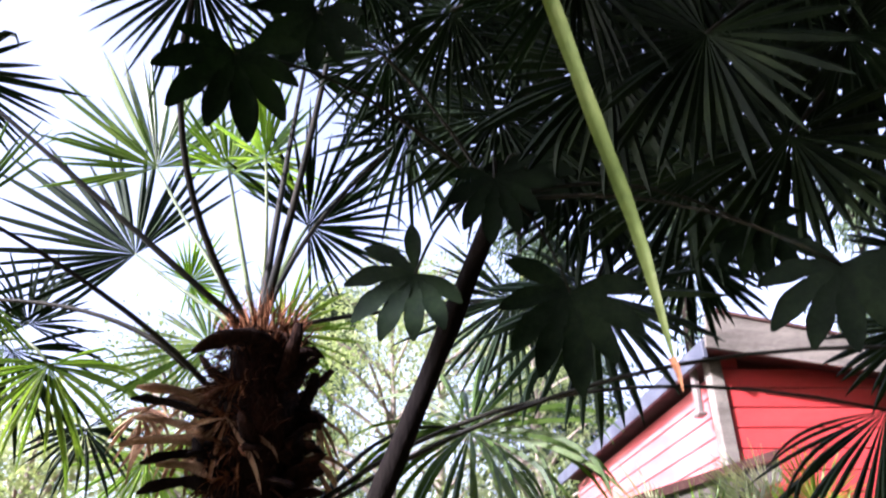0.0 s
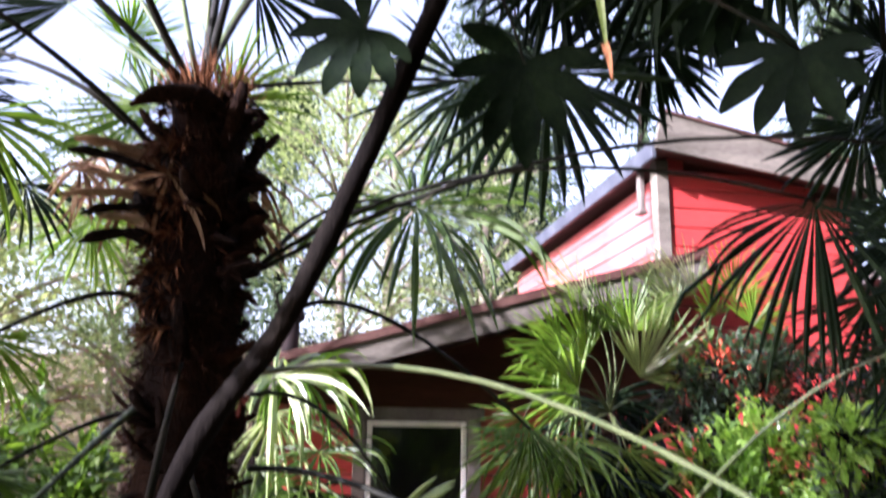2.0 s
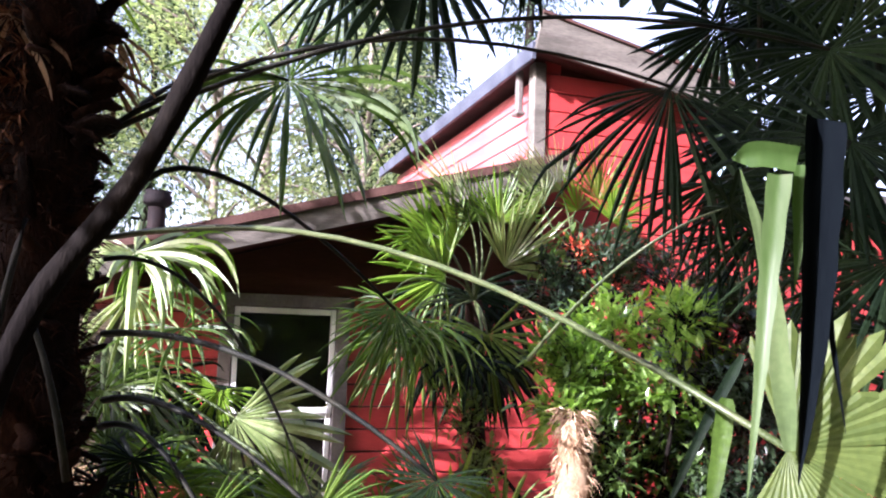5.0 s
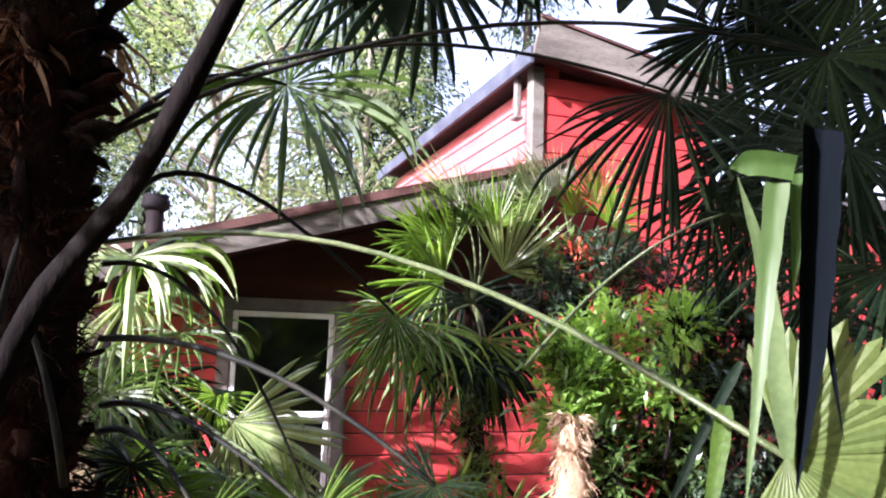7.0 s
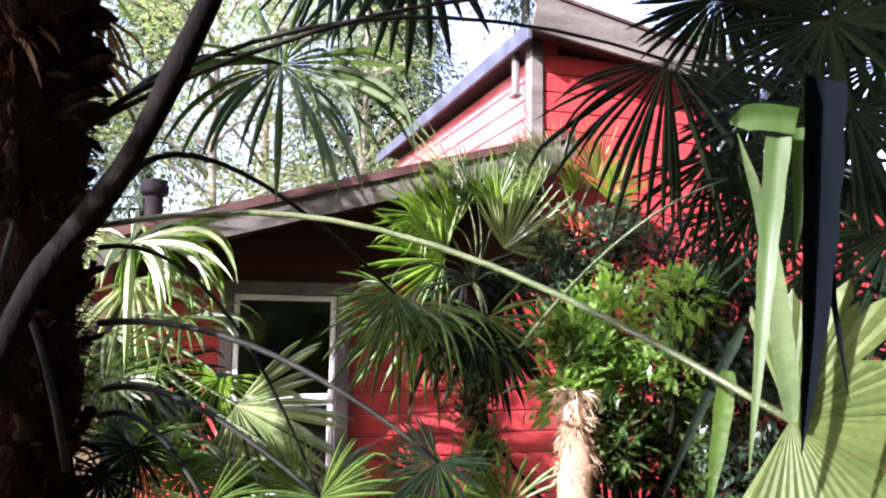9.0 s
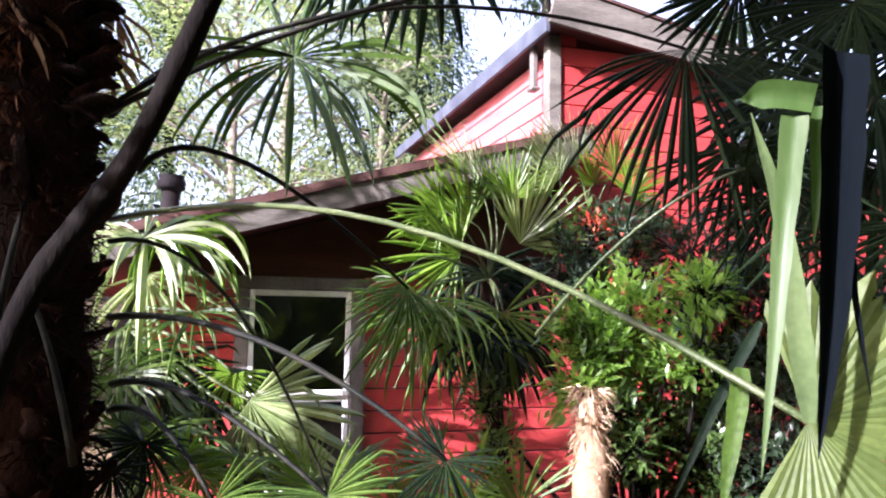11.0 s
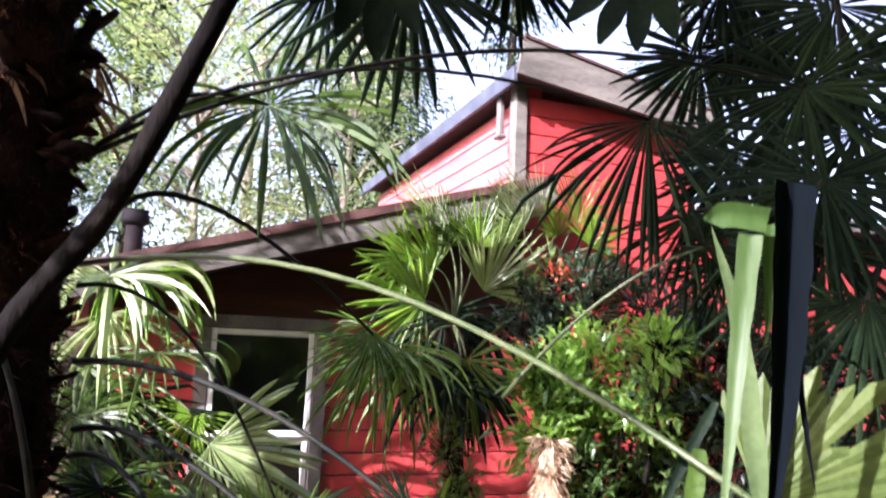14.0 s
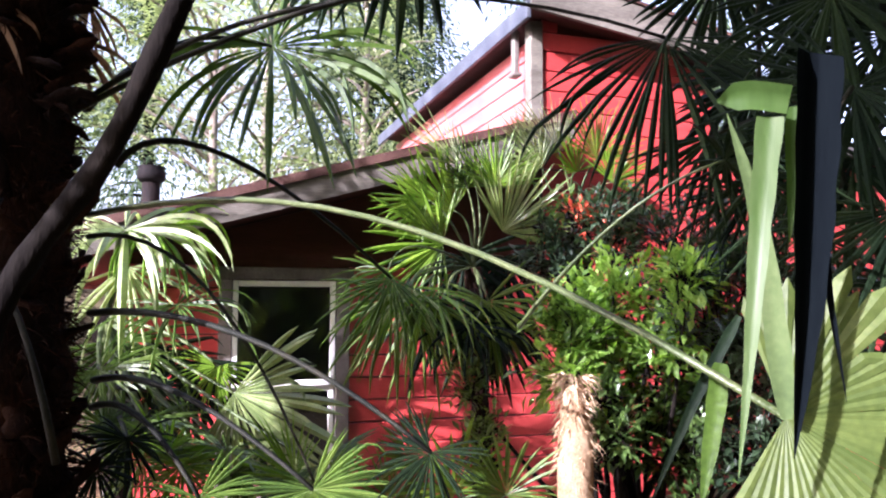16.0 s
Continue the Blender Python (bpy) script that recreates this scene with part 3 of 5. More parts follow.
# ---- plants ----
def shaggy_trunk(palm, foot, mid, top):
    rng = random.Random(5)
    foot, mid, top = Vector(foot), Vector(mid), Vector(top)
    pts = bezier(foot, foot.lerp(top, 0.5) + (mid - foot.lerp(top, (mid.z - foot.z) / (top.z - foot.z))) * 0.6, top, 26)
    part("trunk", local(palm, tube(pts, [0.185 + 0.02 * math.sin(i * 1.7) - 0.03 * (i > 23) for i in range(27)], FIBRE, 22, 0.12, 1, rng)), palm, "trunk wrapped in dark brown fibre")

    def on_trunk(g):
        s = g.random() ** 0.8 * (len(pts) - 1.01)
        p = pts[int(s)].lerp(pts[int(s) + 1], s % 1)
        w = g.uniform(0, 2 * math.pi)
        d = Vector((math.cos(w), math.sin(w), 0))
        return p + d * 0.18, (d * 0.8 + Vector((g.uniform(-0.5, 0.5), g.uniform(-0.5, 0.5), g.uniform(-0.5, 0.9)))).normalized()
    tagged(part("fibre", local(palm, strips(5200, rng, on_trunk, 0.13, 0.004, FIBRE, 0.5)), palm, "loose shaggy brown fibres"), kind="stuff")

    def on_top(g):
        w = g.uniform(0, 2 * math.pi)
        d = Vector((math.cos(w), math.sin(w), 0))
        return top + d * g.uniform(0.02, 0.17) + Vector((0, 0, g.uniform(-0.12, 0.05))), (d * 0.5 + Vector((0, 0, 1.2))).normalized()
    tagged(part("crown_fibre", local(palm, strips(700, rng, on_top, 0.16, 0.005, ORANGE, 0.25)), palm, "sunlit orange-brown fibres round the leaf bases"), kind="stuff")

    # orange strands put sunlight into the colour of the trunk's left side
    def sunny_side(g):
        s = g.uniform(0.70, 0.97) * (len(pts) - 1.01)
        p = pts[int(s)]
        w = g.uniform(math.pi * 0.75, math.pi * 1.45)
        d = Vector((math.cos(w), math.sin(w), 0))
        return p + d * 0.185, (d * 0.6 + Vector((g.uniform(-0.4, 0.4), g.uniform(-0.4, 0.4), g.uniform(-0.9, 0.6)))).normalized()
    tagged(part("crown_fibre", local(palm, strips(900, rng, sunny_side, 0.12, 0.006, ORANGE, 0.5)), palm, "orange fibre painting sunlight on the upper trunk"), kind="stuff")
    for i in range(110):
        s = rng.uniform(0.2, 0.99) * (len(pts) - 1.01)
        p = pts[int(s)]
        w = rng.uniform(0, 2 * math.pi)
        d = Vector((math.cos(w), math.sin(w), 0))
        a = p + d * 0.15
        e = a + d * rng.uniform(0.05, 0.16) + Vector((rng.uniform(-0.06, 0.06), rng.uniform(-0.06, 0.06), rng.uniform(-0.1, 0.24)))
        part("leaf_base", local(palm, tube(bezier(a, (a + e) / 2 + d * 0.02, e, 4), [0.045, 0.042, 0.034, 0.034, 0.016], FIBRE, 6, 0.3, 0.35, rng)), palm)


def old_stalk(palm, base, mid, end, thick):
    part("old_stalk", local(palm, tube(bezier(base, mid, end, 8), [thick * (1.3 - 0.07 * i) for i in range(9)], STALK_DARK, 7)), palm)


def slim_trunk(palm, foot, top, radius):
    rng = random.Random(int(radius * 1000) + int(abs(foot[0]) * 100))
    foot, top = Vector(foot), Vector(top)
    pts = bezier(foot, foot.lerp(top, 0.5) + Vector((0.04, 0.03, 0)), top, 14)
    part("trunk", local(palm, tube(pts, [radius * (1 + 0.1 * math.sin(i * 2.1)) for i in range(15)], FIBRE, 14, 0.12, 1, rng)), palm)

    def on_trunk(g):
        s = g.random() * 13.9
        p = pts[int(s)]
        w = g.uniform(0, 2 * math.pi)
        d = Vector((math.cos(w), math.sin(w), 0))
        return p + d * radius, (d + Vector((0, 0, g.uniform(-0.6, 0.8)))).normalized()
    tagged(part("fibre", local(palm, strips(900, rng, on_trunk, 0.1, 0.003, FIBRE, 0.5)), palm), kind="stuff")


def leaning_stem(shrub, foot, low, mid, top):
    rng = random.Random(8)
    foot, low, mid, top = Vector(foot), Vector(low), Vector(mid), Vector(top)
    pts = []
    knots = [foot - (low - foot), foot, low, mid, top, top + (top - mid)]
    for k in range(1, 4):
        p0, p1, p2, p3 = knots[k - 1:k + 3]
        for i in range(9):
            t = i / 9
            pts.append(0.5 * (2 * p1 + (p2 - p0) * t + (2 * p0 - 5 * p1 + 4 * p2 - p3) * t * t + (3 * p1 - p0 - 3 * p2 + p3) * t ** 3))
    pts.append(top)
    n = len(pts)
    part("stem", local(shrub, tube(pts, [0.046 - 0.014 * i / n + 0.004 * (i % 4 == 0) for i in range(n)], BARK, 11, 0.07, 1, rng)), shrub, "bare dark leaning stem")


def broad_leaf(shrub, root, mid, hub, tip, normal):
    """A palmate leaf of eight broad lobes on a long stalk."""
    n = next(seeds)
    rng = random.Random(n)
    st = part("leaf_stalk", local(shrub, tube(bezier(root, mid, hub, 8), [0.008 - 0.0004 * i for i in range(9)], STALK_DARK, 6)), shrub)
    hub, tip, normal = Vector(hub), Vector(tip), Vector(normal).normalized()
    axis = tip - hub
    size = axis.length * 1.1
    axis.normalize()
    side = axis.cross(normal).normalized()
    normal = side.cross(axis)
    verts, faces = [], []
    for i in range(8):
        u = (i + 0.5) / 8 * 2 - 1
        th = radians(140) * u
        ln = size * (1 - 0.35 * abs(u) ** 1.4) * rng.uniform(0.9, 1.1)
        d = (axis * math.cos(th) + side * math.sin(th)).normalized()
        p, b = hub.copy(), len(verts)
        for k in range(11):
            s = k / 10
            half = ln * (0.022 + 0.125 * math.sin(s ** 1.35 * math.pi) ** 0.9)
            if s < 0.22:
                half = max(half, math.tan(radians(17.5)) * s * ln)
            a = d.cross(normal).normalized()
            up = a.cross(d)
            wave = 0.12 * half * math.sin(k * 1.9 + i)
            verts += [p - a * half + up * (0.14 * half + wave), p - up * 0.05 * half, p + a * half + up * (0.14 * half - wave)]
            d = (d + Vector((0, 0, -0.05 - 0.03 * rng.random()))).normalized()
            p = p + d * ln / 10
        for k in range(10):
            q = b + 3 * k
            faces += [(q, q + 1, q + 4, q + 3), (q + 1, q + 2, q + 5, q + 4)]
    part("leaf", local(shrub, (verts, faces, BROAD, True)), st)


def strap(palm, knots, half, mat, normal, label, blunt=False, full=False, taper=0.0, start=0.45):
    """One long leaf segment, folded along its rib and ending in a point."""
    pts = [Vector(k) for k in knots]
    line, ext = [], [2 * pts[0] - pts[1], *pts, 2 * pts[-1] - pts[-2]]
    for k in range(1, len(ext) - 2):
        p0, p1, p2, p3 = ext[k - 1:k + 3]
        for i in range(8):
            t = i / 8
            line.append(0.5 * (2 * p1 + (p2 - p0) * t + (2 * p0 - 5 * p1 + 4 * p2 - p3) * t * t + (3 * p1 - p0 - 3 * p2 + p3) * t ** 3))
    line.append(pts[-1])
    n, verts, faces = len(line), [], []
    normal = Vector(normal)
    for i, p in enumerate(line):
        d = (line[min(i + 1, n - 1)] - line[max(i - 1, 0)]).normalized()
        a = d.cross(normal).normalized()
        s = i / (n - 1)
        w = half * (min(1, 0.45 + s * 2) if s < 0.3 and not full else 1) * (1 - max(0, (s - 0.55) / 0.45) ** 1.6) + 0.0006
        if taper:
            w = half * min(1, start + 4 * s) * (1 - s ** taper) + 0.0006
        w = half * min(1, start + 3 * s) if blunt else w * (1 + 0.05 * math.sin(i * 1.3))
        verts += [p - a * w + normal * w * 0.25, p - a * w * 0.45 + normal * w * 0.03, p - normal * w * 0.12, p + a * w * 0.45 + normal * w * 0.03, p + a * w + normal * w * 0.25]
    for i in range(n - 1):
        for k in range(4):
            q = 5 * i + k
            faces.append((q, q + 1, q + 6, q + 5))
    part("leaf_segment", local(palm, (verts, faces, mat, True)), palm, label)


def vine_clump(shrub, centre, radius, count, mat=None, size=0.075):
    n = next(seeds)
    rng = random.Random(n)
    c = Vector(centre)
    twigs = []
    foot = Vector((shrub.location.x, shrub.location.y, -0.15))
    verts, faces = [], []
    for i in range(26):
        d = Vector((rng.gauss(0, 1), rng.gauss(0, 1), rng.gauss(0.25, 0.9))).normalized()
        e = c + d * radius * rng.uniform(0.6, 1.25)
        a = c + Vector((rng.gauss(0, 0.2), rng.gauss(0, 0.2), -0.5)) * radius
        pts = bezier(a, (a + e) / 2 + Vector((0, 0, 0.12 * radius)), e, 5)
        twigs.append(pts)
        v, f, _, _ = tube(pts, [0.006, 0.005, 0.004, 0.0035, 0.003, 0.002], BARK, 4)
        b = len(verts)
        verts += v
        faces += [tuple(q + b for q in x) for x in f]
    v, f, _, _ = tube(bezier(foot + Vector((rng.uniform(-0.2, 0.2), rng.uniform(-0.2, 0.2), 0)), foot.lerp(c, 0.5) + Vector((rng.uniform(-0.15, 0.15), 0.1, 0.1)), c, 8), [0.018 - 0.001 * i for i in range(9)], BARK, 6)
    b = len(verts)
    verts += v
    faces += [tuple(q + b for q in x) for x in f]
    part("twig_mass", local(shrub, (verts, faces, BARK, True)), shrub)

    def where(g):
        t = g.choice(twigs)
        k = g.randrange(1, 5)
        p = t[k].lerp(t[k + 1], g.random()) + Vector((g.gauss(0, 0.03), g.gauss(0, 0.03), g.gauss(0, 0.03)))
        return p, (t[k + 1] - t[k]).normalized()
    tagged(part("foliage", local(shrub, leaves(count, rng, where, size, mat or SHRUB, 0.4)), shrub), kind="stuff")
    tagged(part("blossom", local(shrub, leaves(count // 45, rng, where, 0.02, BERRY, 0.9)), shrub, "small orange-red flowers"), kind="stuff")


def straw_stump(foot, top):
    rng = random.Random(77)
    foot, top = Vector(foot), Vector(top)
    t = thing("straw_stump", "short sunlit stump shaggy with dry straw-coloured leaves", "stump", foot)
    pts = bezier(foot, foot.lerp(top, 0.5), top, 10)
    part("trunk", local(t, tube(pts, [0.088 * (1 + 0.05 * math.sin(i * 2)) * (1 - max(0, i - 8) * 0.2) for i in range(11)], DEAD, 14, 0.1, 1, rng)), t)

    def on(g):
        p = foot.lerp(top, 1.04 - 0.4 * g.random() ** 1.8)
        w = g.uniform(0, 2 * math.pi)
        d = Vector((math.cos(w), math.sin(w), 0))
        return p + d * 0.085 * g.random() ** 0.3, (d + Vector((0, 0, g.uniform(-0.8, 0.4)))).normalized()
    tagged(part("straw", local(t, strips(420, rng, on, 0.075, 0.004, STRAW, 0.9)), t), kind="stuff")
    tagged(part("straw", local(t, strips(300, rng, on, 0.08, 0.0035, DEAD, 0.7)), t, "brown dry fibres"), kind="stuff")


# ---- the shaggy palm beside the path ----

palm_a = thing("palm", "tall fan palm with a dark shaggy fibre-covered trunk", "palm", (-0.523, 3.493, -0.15))
shaggy_trunk(palm_a, (-0.523, 3.493, -0.150), (-0.640, 3.261, 2.827), (-0.593, 3.181, 3.112))
frond(palm_a, (-0.631, 3.185, 3.113), (-1.100, 3.755, 3.582), (-1.578, 4.228, 4.064), (-2.418, 4.281, 4.761), (0.069, -0.985, 0.158), 200, 26, 0.08, mat=LEAF_DARK, fused=0.3)
frond(palm_a, (-0.631, 3.185, 3.113), (-1.076, 3.608, 3.853), (-1.457, 3.968, 4.530), (-1.844, 3.851, 5.249), (0.348, -0.937, 0.035), 210, 26, 0.08, mat=LEAF, fused=0.32)
frond(palm_a, (-0.631, 3.185, 3.113), (-0.817, 3.511, 3.773), (-0.999, 3.849, 4.453), (-0.923, 3.794, 4.970), (0.648, -0.741, -0.175), 250, 26, 0.1, mat=LEAF, fused=0.32)
frond(palm_a, (-0.787, 3.254, 2.862), (-1.197, 3.058, 3.200), (-1.819, 2.825, 3.540), (-2.457, 2.803, 3.701), (0.065, -0.991, 0.120), 240, 34, 0.3, stalk=STALK_DARK)
frond(palm_a, (-0.962, 3.350, 3.036), (-1.388, 3.370, 3.291), (-2.047, 3.573, 3.459), (-2.432, 3.752, 3.196), (0.113, 0.891, 0.440), 220, 30, 0.4, stalk=STALK_DARK)
frond(palm_a, (-0.631, 3.185, 3.113), (-0.578, 3.182, 3.919), (-0.506, 3.131, 4.641), (-0.436, 2.897, 5.282), (-0.465, 0.814, 0.349), 250, 34, 0.12, mat=LEAF_DARK, stalk=STALK_DARK)
frond(palm_a, (-0.631, 3.185, 3.113), (-0.428, 2.830, 3.912), (-0.293, 2.550, 4.624), (-0.213, 2.244, 5.185), (-0.421, 0.769, 0.481), 250, 34, 0.12, mat=LEAF_DARK, stalk=STALK_DARK)
frond(palm_a, (-0.631, 3.185, 3.113), (-0.594, 3.561, 3.637), (-0.510, 3.879, 4.092), (0.068, 3.792, 4.576), (-0.400, 0.690, 0.603), 240, 34, 0.1, mat=LEAF_DARK)
frond(palm_a, (-0.631, 3.185, 3.113), (-0.655, 3.334, 3.649), (-0.722, 3.461, 4.276), (-0.733, 3.292, 5.022), (0.930, -0.362, -0.069), 240, 30, 0.1)
frond(palm_a, (-0.631, 3.185, 3.113), (-0.414, 3.347, 3.792), (0.047, 3.336, 4.367), (0.175, 3.513, 3.797), (0.275, 0.899, 0.341), 290, 36, 0.3, mat=LEAF_DARK, stalk=STALK_DARK)
frond(palm_a, (-0.631, 3.185, 3.113), (-0.616, 3.730, 3.325), (-0.647, 4.188, 3.539), (-0.148, 4.318, 3.414), (-0.032, 0.752, 0.658), 280, 34, 0.15)
frond(palm_a, (-0.631, 3.185, 3.113), (-0.822, 3.748, 3.330), (-1.075, 4.256, 3.490), (-1.740, 4.503, 3.578), (-0.242, -0.831, 0.501), 220, 30, 0.15)
frond(palm_a, (-0.631, 3.185, 3.113), (-0.974, 3.954, 3.612), (-1.295, 4.466, 3.991), (-0.937, 4.439, 4.188), (-0.381, 0.523, 0.762), 260, 30, 0.2, mat=LEAF_BRIGHT)
frond(palm_a, (-0.631, 3.185, 3.113), (-0.233, 3.548, 3.381), (0.707, 4.068, 3.723), (0.638, 4.257, 2.954), (-0.331, -0.923, -0.197), 290, 38, 0.25, mat=LEAF_DARK, stalk=STALK_DARK)
frond(palm_a, (-0.631, 3.185, 3.113), (-1.365, 2.826, 3.667), (-1.957, 2.637, 4.132), (-1.384, 2.499, 4.071), (0.197, 0.427, 0.882), 190, 20, 0.15, mat=LEAF_DARK, stalk=STALK_DARK, fused=0.3)
frond(palm_a, (-0.631, 3.185, 3.113), (-0.905, 2.668, 3.664), (-0.826, 2.140, 4.214), (-1.277, 2.391, 4.040), (0.145, 0.725, 0.673), 240, 36, 0.3, mat=LEAF_DARK, stalk=STALK_DARK)
frond(palm_a, (-0.430, 3.330, 2.348), (0.541, 2.821, 2.724), (1.641, 2.350, 2.550), (1.507, 2.200, 1.730), (-0.480, -0.680, 0.550), 165, 30, 0.9, mat=LEAF_DARK, stalk=STALK_DARK, thick=0.010, width=0.8, fused=0.40)
frond(palm_a, (-0.450, 3.330, 2.325), (0.803, 2.623, 2.750), (1.903, 1.864, 2.562), (1.846, 1.865, 2.064), (-0.848, -0.521, 0.096), 290, 34, 0.5, mat=LEAF_DARK, stalk=STALK_DARK, thick=0.010)
frond(palm_a, (-0.372, 3.399, 2.382), (-0.035, 3.764, 2.815), (0.403, 3.900, 2.887), (1.210, 3.500, 2.610), (-0.100, -0.700, 0.700), 330, 58, 1.45, mat=LEAF_MID, stalk=STALK_DARK, width=0.95, fused=0.42)
frond(palm_a, (-0.344, 3.337, 1.949), (0.419, 2.297, 1.886), (0.859, 0.933, 1.449), (1.114, 0.800, 1.409), (-0.620, -0.740, 0.260), 235, 34, 0.08, mat=LEAF_WIDE, stalk=STALK_GREEN, thick=0.0115, width=1.06, fused=0.9, fold=0.16)
frond(palm_a, (-0.256, 3.388, 2.156), (0.197, 3.545, 2.249), (1.091, 4.160, 1.739), (0.946, 4.100, 1.177), (-0.350, -0.835, 0.350), 160, 20, 0.9, mat=LEAF_MID, stalk=STALK_DARK, width=0.85, fused=0.26)
frond(palm_a, (-0.328, 3.379, 1.562), (0.210, 2.785, 1.496), (0.765, 2.327, 1.150), (0.617, 2.291, 0.979), (-0.419, -0.744, 0.521), 280, 36, 0.3, mat=LEAF_DARK, stalk=STALK_DARK)
frond(palm_a, (-0.310, 3.406, 1.294), (0.018, 3.089, 1.268), (0.456, 2.661, 0.984), (0.600, 2.545, 0.683), (-0.485, -0.868, 0.104), 270, 34, 0.3, stalk=STALK_DARK)
frond(palm_a, (-0.314, 3.421, 1.187), (-0.119, 3.145, 1.178), (0.097, 2.893, 0.927), (0.188, 2.793, 0.631), (-0.383, -0.905, 0.187), 270, 34, 0.3, stalk=STALK_DARK)
frond(palm_a, (-0.349, 3.349, 1.862), (0.103, 3.330, 1.670), (0.563, 3.280, 0.840), (0.660, 3.189, 0.458), (-0.476, -0.875, 0.088), 270, 34, 0.3, stalk=STALK_DARK, thick=0.01)
frond(palm_a, (-0.802, 3.273, 2.227), (-0.996, 3.207, 2.234), (-1.378, 3.303, 2.068), (-1.597, 3.395, 1.709), (0.057, 0.975, 0.216), 270, 34, 0.4, stalk=STALK_DARK)
frond(palm_a, (-0.798, 3.336, 1.774), (-0.967, 3.271, 1.730), (-1.260, 3.148, 1.548), (-1.464, 3.233, 1.213), (-0.125, -0.977, -0.174), 270, 34, 0.4, stalk=STALK_DARK)
frond(palm_a, (-0.764, 3.222, 1.802), (-0.869, 2.957, 1.641), (-1.024, 2.711, 1.404), (-1.250, 2.797, 1.098), (-0.200, -0.972, -0.126), 270, 34, 0.4, stalk=STALK_GREEN)
frond(palm_a, (-0.728, 3.278, 1.353), (-0.884, 3.102, 1.355), (-1.094, 2.962, 1.176), (-1.344, 3.043, 0.939), (-0.299, -0.954, -0.011), 270, 34, 0.4, stalk=STALK_DARK)
old_stalk(palm_a, (-0.694, 3.049, 1.104), (-0.631, 2.973, 1.569), (-0.579, 3.010, 1.965), 0.014)
old_stalk(palm_a, (-0.372, 2.995, 1.054), (-0.453, 2.960, 1.414), (-0.561, 3.050, 1.653), 0.012)
frond(palm_a, (-0.628, 3.223, 2.890), (-0.863, 3.195, 2.881), (-1.104, 3.262, 2.800), (-1.091, 3.306, 2.501), (-0.410, -0.899, -0.151), 150, 11, 1.6, mat=DEAD, stalk=DEAD, thick=0.012)
frond(palm_a, (-0.628, 3.223, 2.890), (-0.766, 3.186, 2.878), (-0.908, 3.290, 2.710), (-0.948, 3.338, 2.414), (-0.442, -0.893, -0.084), 150, 11, 1.6, mat=DEAD, stalk=DEAD, thick=0.012)
frond(palm_a, (-0.628, 3.223, 2.890), (-0.681, 3.179, 2.876), (-0.701, 3.040, 2.714), (-0.740, 3.216, 2.392), (0.509, 0.780, 0.364), 150, 11, 1.6, mat=DEAD, stalk=DEAD, thick=0.012)
frond(palm_a, (-0.628, 3.223, 2.890), (-0.487, 3.162, 2.872), (-0.359, 3.307, 2.789), (-0.279, 3.419, 2.565), (0.516, 0.679, 0.522), 150, 11, 1.6, mat=DEAD, stalk=DEAD, thick=0.012)
frond(palm_a, (-0.628, 3.223, 2.890), (-0.511, 3.164, 2.872), (-0.397, 3.280, 2.633), (-0.294, 3.420, 2.351), (0.493, 0.694, 0.525), 150, 11, 1.6, mat=DEAD, stalk=DEAD, thick=0.012)
frond(palm_a, (-0.628, 3.223, 2.890), (-0.802, 3.190, 2.879), (-1.035, 3.465, 2.832), (-1.323, 3.652, 2.750), (-0.564, -0.817, 0.123), 150, 11, 1.6, mat=DEAD, stalk=DEAD, thick=0.012)


# torn sheaths standing off the trunk, coloured sunlit tan one side, shade-dark the other
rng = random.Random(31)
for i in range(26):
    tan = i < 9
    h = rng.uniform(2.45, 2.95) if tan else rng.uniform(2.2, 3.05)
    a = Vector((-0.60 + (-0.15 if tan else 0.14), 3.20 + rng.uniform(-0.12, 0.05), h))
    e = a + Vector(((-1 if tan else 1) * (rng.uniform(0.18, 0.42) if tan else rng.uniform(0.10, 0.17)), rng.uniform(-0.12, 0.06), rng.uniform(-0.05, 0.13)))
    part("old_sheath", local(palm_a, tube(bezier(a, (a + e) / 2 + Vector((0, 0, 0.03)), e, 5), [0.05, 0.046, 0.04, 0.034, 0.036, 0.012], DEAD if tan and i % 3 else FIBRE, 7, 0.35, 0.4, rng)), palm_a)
cap = Vector((-0.62, 3.02, 3.02))
part("old_sheath", local(palm_a, tube(bezier(cap + Vector((0.12, 0.05, -0.02)), cap + Vector((-0.06, -0.02, 0.03)), cap + Vector((-0.24, -0.04, -0.05)), 8), [0.02, 0.05, 0.06, 0.06, 0.055, 0.05, 0.045, 0.03, 0.01], FIBRE, 9, 0.15, 0.6, rng)), palm_a)


# ---- the palm at the far left ----

palm_left = thing("palm", "fan palm with drooping green fronds", "palm", (-2.331, 4.859, -0.15))
slim_trunk(palm_left, (-2.415, 4.763, -0.150), (-2.380, 4.259, 3.514), 0.10)
frond(palm_left, (-2.379, 4.290, 3.457), (-2.061, 4.043, 3.433), (-1.846, 3.995, 3.271), (-1.762, 4.204, 2.649), (-0.200, 0.936, 0.288), 220, 26, 1, mat=LEAF, fused=0.3)
frond(palm_left, (-2.379, 4.290, 3.457), (-2.173, 4.088, 3.585), (-2.046, 4.099, 3.540), (-2.067, 3.988, 3.965), (0.682, -0.715, -0.153), 240, 26, 0.3, mat=LEAF_DARK, fused=0.3)
frond(palm_left, (-2.379, 4.290, 3.457), (-2.395, 4.107, 3.590), (-2.091, 4.075, 3.379), (-2.091, 4.307, 2.730), (-0.243, 0.913, 0.327), 220, 26, 1, mat=LEAF_DARK, fused=0.3)
